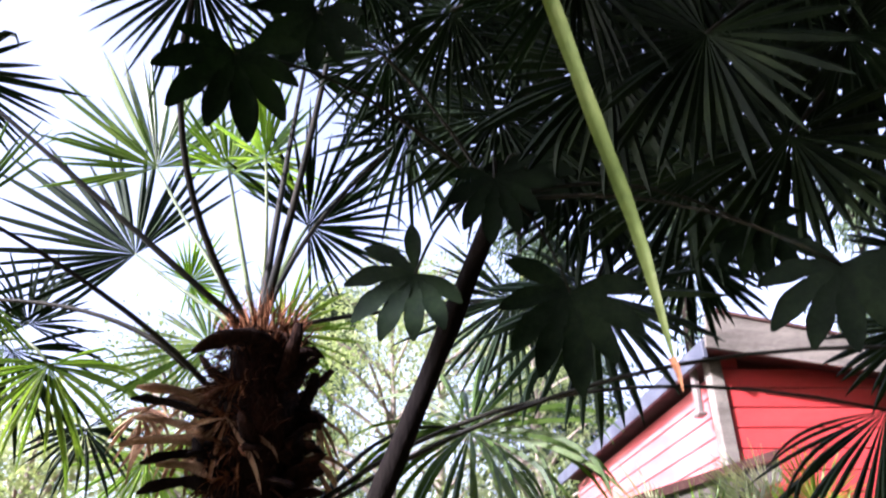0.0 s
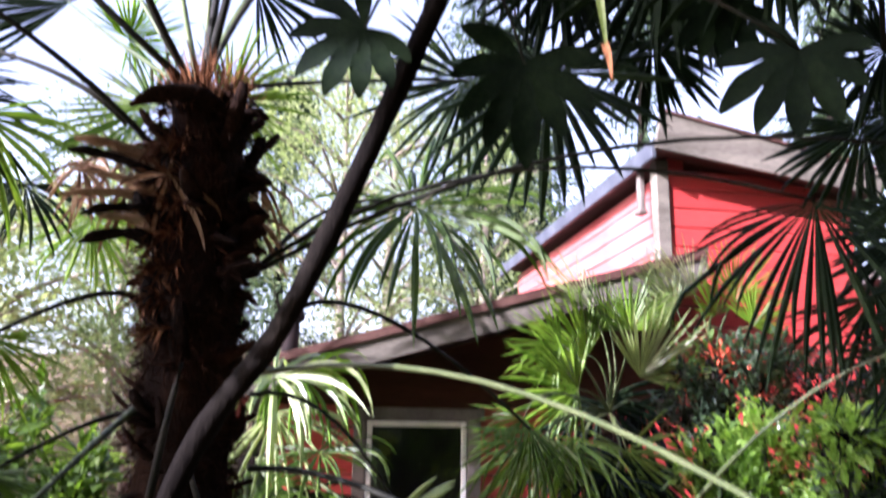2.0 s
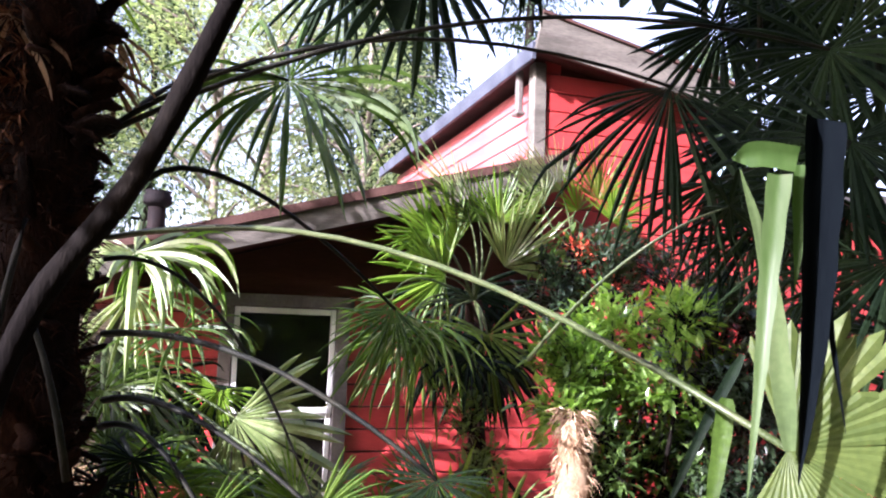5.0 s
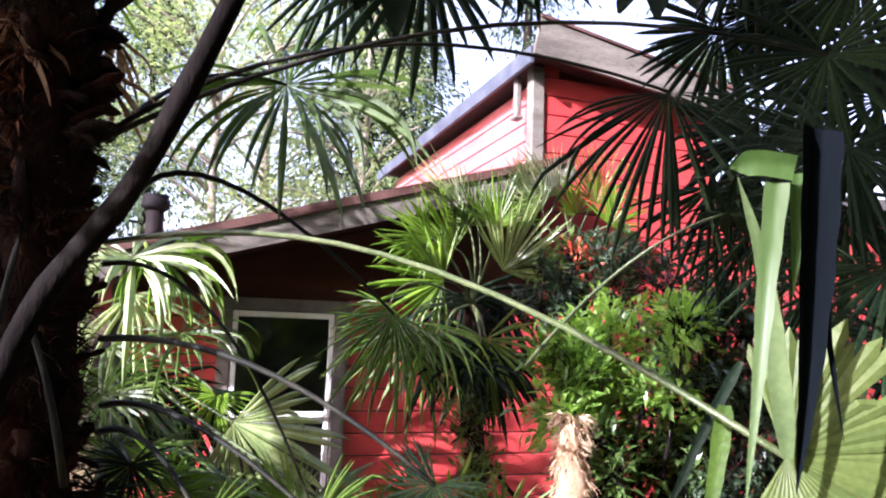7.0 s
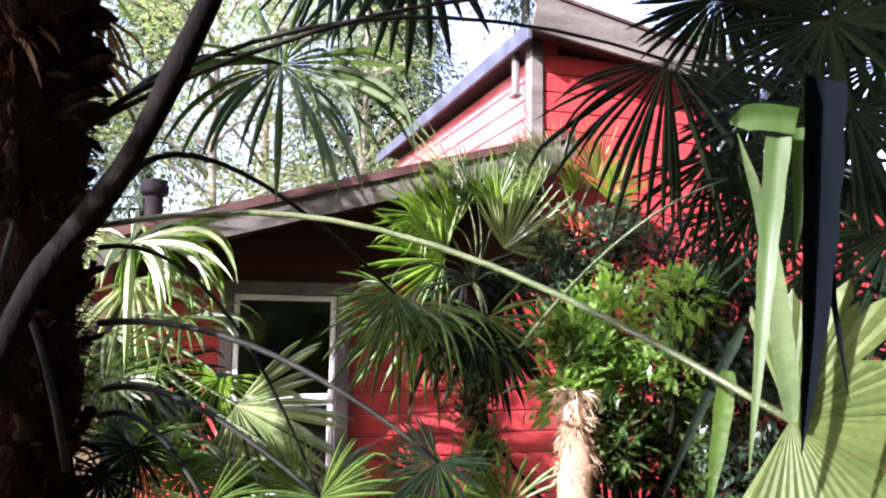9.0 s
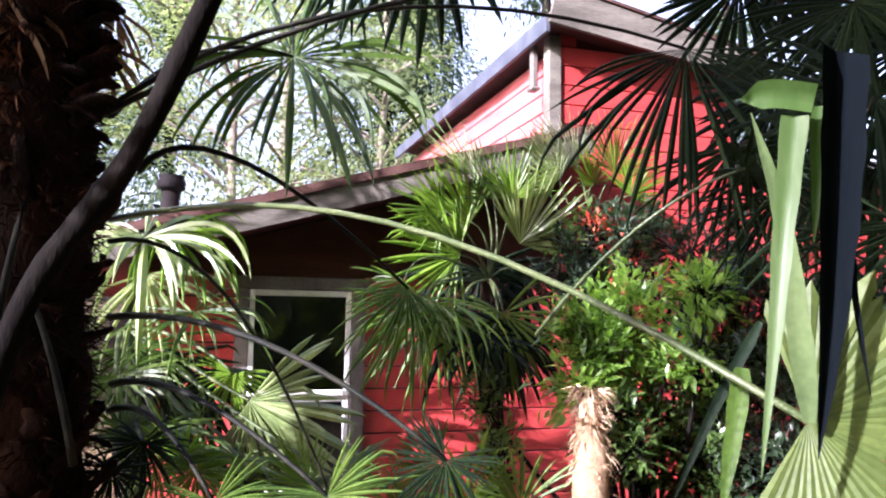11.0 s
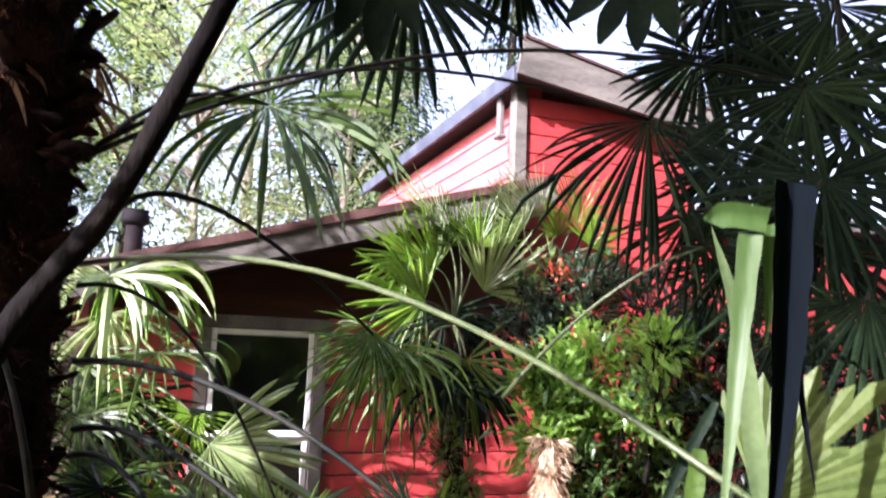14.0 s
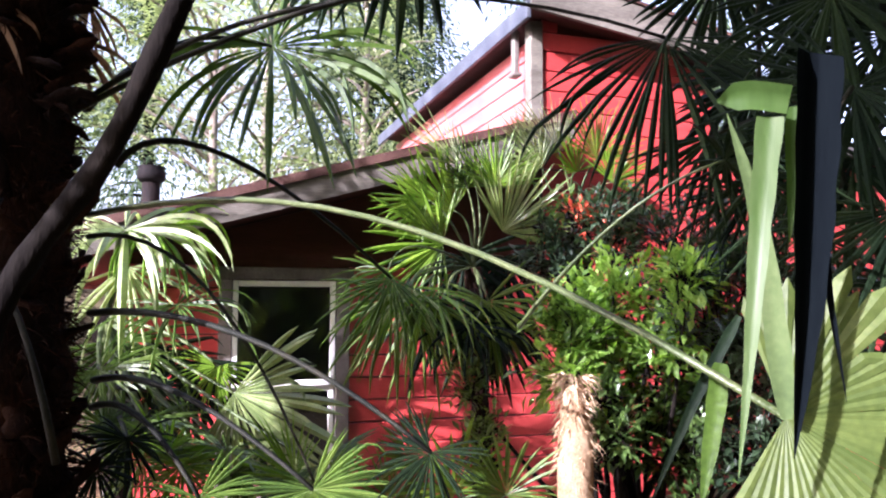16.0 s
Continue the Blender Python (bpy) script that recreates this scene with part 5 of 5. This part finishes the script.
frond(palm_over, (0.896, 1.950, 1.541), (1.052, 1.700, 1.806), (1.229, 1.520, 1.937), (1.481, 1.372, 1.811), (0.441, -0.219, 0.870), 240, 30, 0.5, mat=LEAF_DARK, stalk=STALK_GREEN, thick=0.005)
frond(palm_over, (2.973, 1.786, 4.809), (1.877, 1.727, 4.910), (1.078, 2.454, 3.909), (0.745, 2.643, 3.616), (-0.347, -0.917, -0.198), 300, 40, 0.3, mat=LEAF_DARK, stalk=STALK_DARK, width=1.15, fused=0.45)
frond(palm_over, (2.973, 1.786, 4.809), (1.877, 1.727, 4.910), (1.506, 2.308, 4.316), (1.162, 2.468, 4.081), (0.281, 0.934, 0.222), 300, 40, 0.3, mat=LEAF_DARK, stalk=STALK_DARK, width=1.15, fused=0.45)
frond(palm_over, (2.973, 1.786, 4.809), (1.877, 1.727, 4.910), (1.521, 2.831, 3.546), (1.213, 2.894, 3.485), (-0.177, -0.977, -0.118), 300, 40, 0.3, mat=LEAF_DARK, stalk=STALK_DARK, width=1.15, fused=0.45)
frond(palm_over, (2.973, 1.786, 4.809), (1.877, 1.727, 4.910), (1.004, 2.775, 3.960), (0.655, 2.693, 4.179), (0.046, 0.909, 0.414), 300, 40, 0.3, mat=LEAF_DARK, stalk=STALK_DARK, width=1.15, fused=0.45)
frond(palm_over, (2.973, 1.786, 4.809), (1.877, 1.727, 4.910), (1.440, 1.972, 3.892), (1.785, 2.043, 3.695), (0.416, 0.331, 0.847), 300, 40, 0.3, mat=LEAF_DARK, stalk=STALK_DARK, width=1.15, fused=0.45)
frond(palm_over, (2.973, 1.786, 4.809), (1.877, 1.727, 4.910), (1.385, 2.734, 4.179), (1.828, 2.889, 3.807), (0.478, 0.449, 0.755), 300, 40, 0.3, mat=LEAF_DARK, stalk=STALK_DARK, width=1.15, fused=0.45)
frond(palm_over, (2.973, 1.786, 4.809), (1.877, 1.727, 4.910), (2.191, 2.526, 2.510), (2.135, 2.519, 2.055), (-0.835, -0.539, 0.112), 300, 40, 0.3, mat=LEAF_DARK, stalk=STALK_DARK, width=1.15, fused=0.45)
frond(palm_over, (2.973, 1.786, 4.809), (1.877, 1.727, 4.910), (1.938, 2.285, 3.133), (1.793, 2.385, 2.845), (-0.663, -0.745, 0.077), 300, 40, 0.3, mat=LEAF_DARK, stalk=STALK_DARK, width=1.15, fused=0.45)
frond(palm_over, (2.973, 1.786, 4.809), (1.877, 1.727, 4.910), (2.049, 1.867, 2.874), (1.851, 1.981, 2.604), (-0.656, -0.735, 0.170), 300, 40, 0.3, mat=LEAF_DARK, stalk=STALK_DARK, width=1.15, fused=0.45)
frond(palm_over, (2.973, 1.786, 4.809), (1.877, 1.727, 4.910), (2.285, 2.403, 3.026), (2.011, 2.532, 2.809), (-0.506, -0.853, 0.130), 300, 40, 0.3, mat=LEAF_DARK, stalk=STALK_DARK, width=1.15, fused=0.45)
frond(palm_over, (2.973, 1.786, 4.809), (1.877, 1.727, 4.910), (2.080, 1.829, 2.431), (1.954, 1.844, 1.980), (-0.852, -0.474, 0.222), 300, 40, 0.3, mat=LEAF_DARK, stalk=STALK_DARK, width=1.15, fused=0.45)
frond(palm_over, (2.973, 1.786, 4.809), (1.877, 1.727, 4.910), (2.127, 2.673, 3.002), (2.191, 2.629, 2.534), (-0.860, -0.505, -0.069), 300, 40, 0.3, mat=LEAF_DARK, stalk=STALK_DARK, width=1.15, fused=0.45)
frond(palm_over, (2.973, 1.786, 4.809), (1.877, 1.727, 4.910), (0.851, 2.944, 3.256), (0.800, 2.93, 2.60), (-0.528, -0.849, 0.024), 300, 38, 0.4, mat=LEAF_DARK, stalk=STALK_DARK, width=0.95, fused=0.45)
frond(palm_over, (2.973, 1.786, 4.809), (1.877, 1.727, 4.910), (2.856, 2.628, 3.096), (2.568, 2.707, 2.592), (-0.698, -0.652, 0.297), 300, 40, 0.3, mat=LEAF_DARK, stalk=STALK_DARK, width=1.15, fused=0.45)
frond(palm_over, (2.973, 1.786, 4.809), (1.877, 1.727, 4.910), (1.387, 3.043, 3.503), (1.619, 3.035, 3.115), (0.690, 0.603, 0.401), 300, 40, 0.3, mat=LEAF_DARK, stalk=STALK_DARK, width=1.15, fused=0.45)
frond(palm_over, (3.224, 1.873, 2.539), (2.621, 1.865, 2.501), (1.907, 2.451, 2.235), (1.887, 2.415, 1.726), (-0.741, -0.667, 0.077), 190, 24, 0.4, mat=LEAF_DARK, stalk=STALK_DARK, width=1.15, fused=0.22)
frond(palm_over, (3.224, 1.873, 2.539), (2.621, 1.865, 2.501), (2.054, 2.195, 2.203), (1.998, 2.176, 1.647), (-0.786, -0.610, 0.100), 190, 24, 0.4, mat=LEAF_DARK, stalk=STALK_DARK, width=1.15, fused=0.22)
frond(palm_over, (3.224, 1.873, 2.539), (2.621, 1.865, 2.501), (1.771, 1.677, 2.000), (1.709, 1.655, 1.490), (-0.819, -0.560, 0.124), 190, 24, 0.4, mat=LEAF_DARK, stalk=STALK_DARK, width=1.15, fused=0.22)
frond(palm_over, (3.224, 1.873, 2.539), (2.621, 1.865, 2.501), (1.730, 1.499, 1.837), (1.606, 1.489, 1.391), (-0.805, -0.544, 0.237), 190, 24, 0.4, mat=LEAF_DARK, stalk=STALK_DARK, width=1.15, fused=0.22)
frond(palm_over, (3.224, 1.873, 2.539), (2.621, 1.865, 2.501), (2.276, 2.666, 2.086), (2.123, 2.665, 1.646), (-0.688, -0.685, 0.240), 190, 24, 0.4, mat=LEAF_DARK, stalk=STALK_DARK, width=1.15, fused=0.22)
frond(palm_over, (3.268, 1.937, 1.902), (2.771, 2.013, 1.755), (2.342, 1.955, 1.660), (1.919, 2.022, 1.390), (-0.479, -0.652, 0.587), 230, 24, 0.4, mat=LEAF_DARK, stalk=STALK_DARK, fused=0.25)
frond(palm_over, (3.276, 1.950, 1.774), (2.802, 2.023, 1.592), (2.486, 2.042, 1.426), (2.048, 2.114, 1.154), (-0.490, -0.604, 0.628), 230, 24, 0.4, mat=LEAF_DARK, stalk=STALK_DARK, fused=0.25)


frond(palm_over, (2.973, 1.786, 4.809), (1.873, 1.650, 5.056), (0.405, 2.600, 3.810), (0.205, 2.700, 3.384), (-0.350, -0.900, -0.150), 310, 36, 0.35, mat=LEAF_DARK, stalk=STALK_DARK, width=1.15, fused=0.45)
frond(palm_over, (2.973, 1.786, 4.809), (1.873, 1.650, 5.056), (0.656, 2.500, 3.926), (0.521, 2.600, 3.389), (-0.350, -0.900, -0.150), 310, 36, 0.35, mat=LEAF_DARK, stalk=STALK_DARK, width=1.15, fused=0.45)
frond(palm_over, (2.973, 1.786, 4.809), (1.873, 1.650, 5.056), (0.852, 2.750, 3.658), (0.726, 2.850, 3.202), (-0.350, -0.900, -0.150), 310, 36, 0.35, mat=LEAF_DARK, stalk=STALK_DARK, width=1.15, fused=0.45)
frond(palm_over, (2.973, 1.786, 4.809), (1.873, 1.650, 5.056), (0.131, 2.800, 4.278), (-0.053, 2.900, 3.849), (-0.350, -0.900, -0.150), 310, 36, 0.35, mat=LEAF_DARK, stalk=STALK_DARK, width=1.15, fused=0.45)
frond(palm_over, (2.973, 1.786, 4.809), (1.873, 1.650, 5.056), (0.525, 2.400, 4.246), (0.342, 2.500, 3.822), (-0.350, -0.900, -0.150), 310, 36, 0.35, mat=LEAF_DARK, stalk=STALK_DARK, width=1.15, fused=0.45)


# ---- the broad-leaved shrub ----
broad = thing("broadleaf_shrub", "tall shrub with a bare leaning stem and broad lobed leaves", "shrub", (-0.851, 2.825, -0.15))
leaning_stem(broad, (-0.851, 2.825, -0.150), (-0.551, 2.725, 1.448), (-0.160, 2.563, 2.142), (0.301, 2.115, 3.196))
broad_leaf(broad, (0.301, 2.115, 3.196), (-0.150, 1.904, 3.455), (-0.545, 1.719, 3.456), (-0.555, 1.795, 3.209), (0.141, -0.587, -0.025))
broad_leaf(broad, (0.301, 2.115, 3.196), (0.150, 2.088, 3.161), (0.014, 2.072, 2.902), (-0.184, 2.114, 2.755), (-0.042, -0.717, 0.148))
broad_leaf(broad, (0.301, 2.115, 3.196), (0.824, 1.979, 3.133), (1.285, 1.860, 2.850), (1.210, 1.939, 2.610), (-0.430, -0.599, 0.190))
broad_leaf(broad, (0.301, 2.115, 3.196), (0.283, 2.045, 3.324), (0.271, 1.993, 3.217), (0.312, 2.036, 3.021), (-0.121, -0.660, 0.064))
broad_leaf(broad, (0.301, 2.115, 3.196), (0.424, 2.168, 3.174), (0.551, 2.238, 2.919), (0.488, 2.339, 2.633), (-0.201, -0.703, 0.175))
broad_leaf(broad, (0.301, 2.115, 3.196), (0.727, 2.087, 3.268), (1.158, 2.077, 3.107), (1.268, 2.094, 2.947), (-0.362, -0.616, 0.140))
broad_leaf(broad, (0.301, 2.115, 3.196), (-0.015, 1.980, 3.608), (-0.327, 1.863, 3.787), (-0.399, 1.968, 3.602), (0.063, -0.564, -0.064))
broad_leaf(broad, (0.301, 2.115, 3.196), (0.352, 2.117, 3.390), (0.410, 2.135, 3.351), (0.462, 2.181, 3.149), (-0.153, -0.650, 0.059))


# ---- near straps: folded leaf segments of the big frond ----
strap(palm_a, ((0.832, 0.900, 1.451), (0.799, 0.880, 1.583), (0.749, 0.850, 1.727), (0.692, 0.830, 1.840)), 0.015, LEAF_DULL, (-0.668, -0.744, -0.013), "pale folded leaf segment", taper=2.5)
strap(palm_a, ((0.655, 0.800, 1.844), (0.684, 0.780, 1.849), (0.724, 0.760, 1.842)), 0.0165, LEAF_FRESH, (-0.641, -0.735, -0.219), "bright green bent leaf segment", True, start=0.12)
strap(palm_a, ((0.711, 0.777, 1.825), (0.709, 0.796, 1.704), (0.693, 0.797, 1.569), (0.678, 0.807, 1.404)), 0.0145, LEAF_FRESH, (-0.656, -0.751, -0.080), "long hanging leaf segment", taper=1.7, start=1.0)
strap(palm_a, ((0.716, 0.714, 1.883), (0.717, 0.726, 1.746), (0.721, 0.744, 1.596), (0.720, 0.765, 1.431)), 0.039, STRAP_DARK, (0.20, -0.95, -0.23), "hanging leaf segment darkened for shade", taper=2.4, start=1.0)
strap(palm_a, ((0.741, 0.740, 1.731), (0.760, 0.750, 1.622), (0.792, 0.760, 1.493)), 0.011, STRAP_DARK, (0.30, -0.92, -0.23), "hanging leaf segment darkened for shade", taper=1.6)
strap(palm_a, ((0.757, 0.790, 1.844), (0.763, 0.800, 1.762), (0.763, 0.810, 1.680)), 0.010, LEAF_FRESH, (-0.667, -0.721, -0.187), "bright green leaf segment", taper=2.0)
strap(palm_a, ((0.870, 1.084, 1.511), (0.865, 1.097, 1.421), (0.849, 1.114, 1.277)), 0.015, LEAF, (-0.606, -0.786, 0.124), "hanging leaf segment", taper=4.0, start=0.6)
strap(palm_a, ((1.000, 1.200, 1.584), (0.909, 1.200, 1.445), (0.811, 1.200, 1.268)), 0.010, LEAF_DARK, (-0.606, -0.786, 0.124), "hanging leaf segment darkened for shade", taper=3.0)
strap(palm_a, ((-0.003, 0.340, 2.412), (0.036, 0.410, 2.391), (0.092, 0.480, 2.280), (0.135, 0.530, 2.188), (0.162, 0.560, 2.070)), 0.0068, LEAF_WIDE, (-0.270, -0.749, -0.606), "long pale hanging leaf segment", taper=6.0)
strap(palm_a, ((0.159, 0.558, 2.079), (0.162, 0.558, 2.067), (0.165, 0.560, 2.048)), 0.0029, ORANGE, (-0.270, -0.749, -0.606), "dried orange leaf tip", taper=2.0, start=0.9)


# ---- the leafy vine shrub by the wall ----
vine = thing("vine_shrub", "leafy green vine shrub with small pointed leaves against the red wall", "shrub", (2.453, 3.869, -0.15))
vine_clump(vine, (2.077, 3.917, 1.504), 0.26, 700, SHRUB, 0.085)
vine_clump(vine, (2.307, 3.877, 1.639), 0.30, 800, SHRUB, 0.085)
vine_clump(vine, (2.520, 3.584, 1.725), 0.20, 270, SHRUB, 0.09)
vine_clump(vine, (2.573, 3.714, 1.397), 0.38, 900, SHRUB, 0.085)
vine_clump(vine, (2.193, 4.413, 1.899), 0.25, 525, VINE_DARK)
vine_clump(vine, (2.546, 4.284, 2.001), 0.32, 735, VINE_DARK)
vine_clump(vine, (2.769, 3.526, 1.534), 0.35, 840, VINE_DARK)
vine_clump(vine, (2.565, 3.867, 1.034), 0.32, 630, VINE_MID)
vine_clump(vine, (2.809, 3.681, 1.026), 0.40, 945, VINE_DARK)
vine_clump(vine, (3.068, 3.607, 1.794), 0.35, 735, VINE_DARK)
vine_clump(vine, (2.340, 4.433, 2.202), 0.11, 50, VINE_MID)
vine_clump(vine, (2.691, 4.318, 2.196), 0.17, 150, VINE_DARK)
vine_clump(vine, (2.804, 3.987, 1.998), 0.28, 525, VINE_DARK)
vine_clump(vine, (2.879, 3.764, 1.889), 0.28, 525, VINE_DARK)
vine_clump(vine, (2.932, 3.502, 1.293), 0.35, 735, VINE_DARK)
vine_clump(vine, (2.332, 3.969, 0.832), 0.25, 420, VINE_MID)
vine_clump(vine, (2.672, 3.751, 0.832), 0.32, 560, VINE_MID)
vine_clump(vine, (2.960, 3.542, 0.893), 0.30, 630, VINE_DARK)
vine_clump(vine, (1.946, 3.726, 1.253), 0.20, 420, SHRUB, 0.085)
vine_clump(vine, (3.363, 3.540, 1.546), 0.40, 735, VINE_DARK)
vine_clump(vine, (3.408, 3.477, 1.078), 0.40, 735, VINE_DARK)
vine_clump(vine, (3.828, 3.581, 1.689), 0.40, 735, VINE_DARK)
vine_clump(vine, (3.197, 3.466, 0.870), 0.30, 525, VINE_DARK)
vine_clump(vine, (2.063, 3.542, 1.142), 0.12, 154, VINE_MID)
vine_clump(vine, (2.103, 3.496, 0.979), 0.13, 154, VINE_MID)
vine_clump(vine, (2.097, 3.758, 1.449), 0.24, 500, SHRUB, 0.085)
vine_clump(vine, (2.171, 4.501, 2.105), 0.10, 43, VINE_MID)
vine_clump(vine, (2.412, 3.985, 1.344), 0.20, 400, SHRUB, 0.085)
vine_clump(vine, (1.673, 4.550, 1.087), 0.15, 190, VINE_MID, 0.07)
vine_clump(vine, (1.739, 4.500, 0.785), 0.17, 220, VINE_MID, 0.07)
vine_clump(vine, (2.374, 3.300, 1.740), 0.13, 150, SHRUB, 0.085)
vine_clump(vine, (2.420, 4.400, 2.156), 0.15, 170, BERRY, 0.06)
vine_clump(vine, (2.544, 4.200, 1.895), 0.12, 70, BERRY, 0.045)
low_shrub = thing("low_shrub", "dark leafy shrub beside the shaggy trunk", "shrub", (-1.385, 3.741, -0.150))
vine_clump(low_shrub, (-1.145, 3.764, 1.393), 0.3, 700, LEAF, 0.11)
vine_clump(low_shrub, (-1.152, 3.607, 1.053), 0.35, 700, LEAF, 0.11)
vine_clump(low_shrub, (-1.596, 3.832, 1.527), 0.4, 900, LEAF, 0.11)
vine_clump(low_shrub, (-1.876, 3.804, 1.375), 0.45, 900, LEAF, 0.11)
vine_clump(low_shrub, (-1.611, 3.707, 0.968), 0.45, 900, LEAF, 0.11)
# unseen high clump, added to shade the trunk
vine_clump(low_shrub, (-2.198, 3.995, 1.916), 0.4, 900, LEAF, 0.11)
vine_clump(low_shrub, (-1.062, 4.107, 1.025), 0.25, 500, LEAF, 0.11)
straw_stump((1.868, 3.491, -0.150), (1.834, 3.451, 1.205))


# ---- the house's planks ----
PLANK = 0.178
plank_meshes = {}


def plank(parent, x0, x1, z, along="x"):
    """A horizontal board, its lower edge bevelled and set off by a groove."""
    ln = round(x1 - x0, 2)
    if ln < 0.05:
        return
    h = PLANK - 0.009
    prof = [(0.0, 0.0), (-0.022, 0.006), (-0.022, h - 0.006), (-0.016, h), (0.0, h)]
    if (ln, along) not in plank_meshes:
        v = [Vector((s, y, q)) if along == "x" else Vector((y, s, q)) for s in (0, ln) for y, q in prof]
        f = [(0, 1, 2, 3, 4), (9, 8, 7, 6, 5)] + [(i, i + 5, (i + 1) % 5 + 5, (i + 1) % 5) for i in range(5)]
        plank_meshes[ln, along] = mesh_of("plank", v, f, RED if along == "x" else RED_SUNLIT)
    ob = new("plank", plank_meshes[ln, along])
    ob.parent = parent
    ob.location = (Vector((x0, WALL_Y + 0.019, z)) if along == "x" else Vector((CORNER_X - 0.001, x0, z))) - house.location


rows = random.Random(3)
z = -0.235
while z < 4.1:
    top = z + PLANK
    left = max(-0.5, (top - LOW_Z) / LOW_SLOPE) if top < low_under(CORNER_X) else CORNER_X
    right = 8.0 if top < WING_Z else min(UP_END, UP_X + (UP_Z + 0.15 - top) / UP_FALL)
    spans = [(left, right)]
    if z < WIN[3] + 0.06 and top > WIN[2] - 0.1:
        spans = [(left, WIN[0] - 0.103), (WIN[1] + 0.113, right)]
    # no planks above the window: the dark backing stands in for eave shade
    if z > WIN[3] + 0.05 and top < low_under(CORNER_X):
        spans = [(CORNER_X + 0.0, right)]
    for a, b in spans:
        if b - a < 0.06:
            continue
        cut = [a] + sorted(q for q in (rows.uniform(1.6, 3.0), rows.uniform(4.0, 6.5)) if a + 0.4 < q < b - 0.4) + [b]
        for c0, c1 in zip(cut, cut[1:]):
            plank(front, c0 + 0.001, c1 - 0.001, z)
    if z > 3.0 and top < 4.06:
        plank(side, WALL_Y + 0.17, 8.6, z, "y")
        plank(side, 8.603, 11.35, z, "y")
    z += PLANK
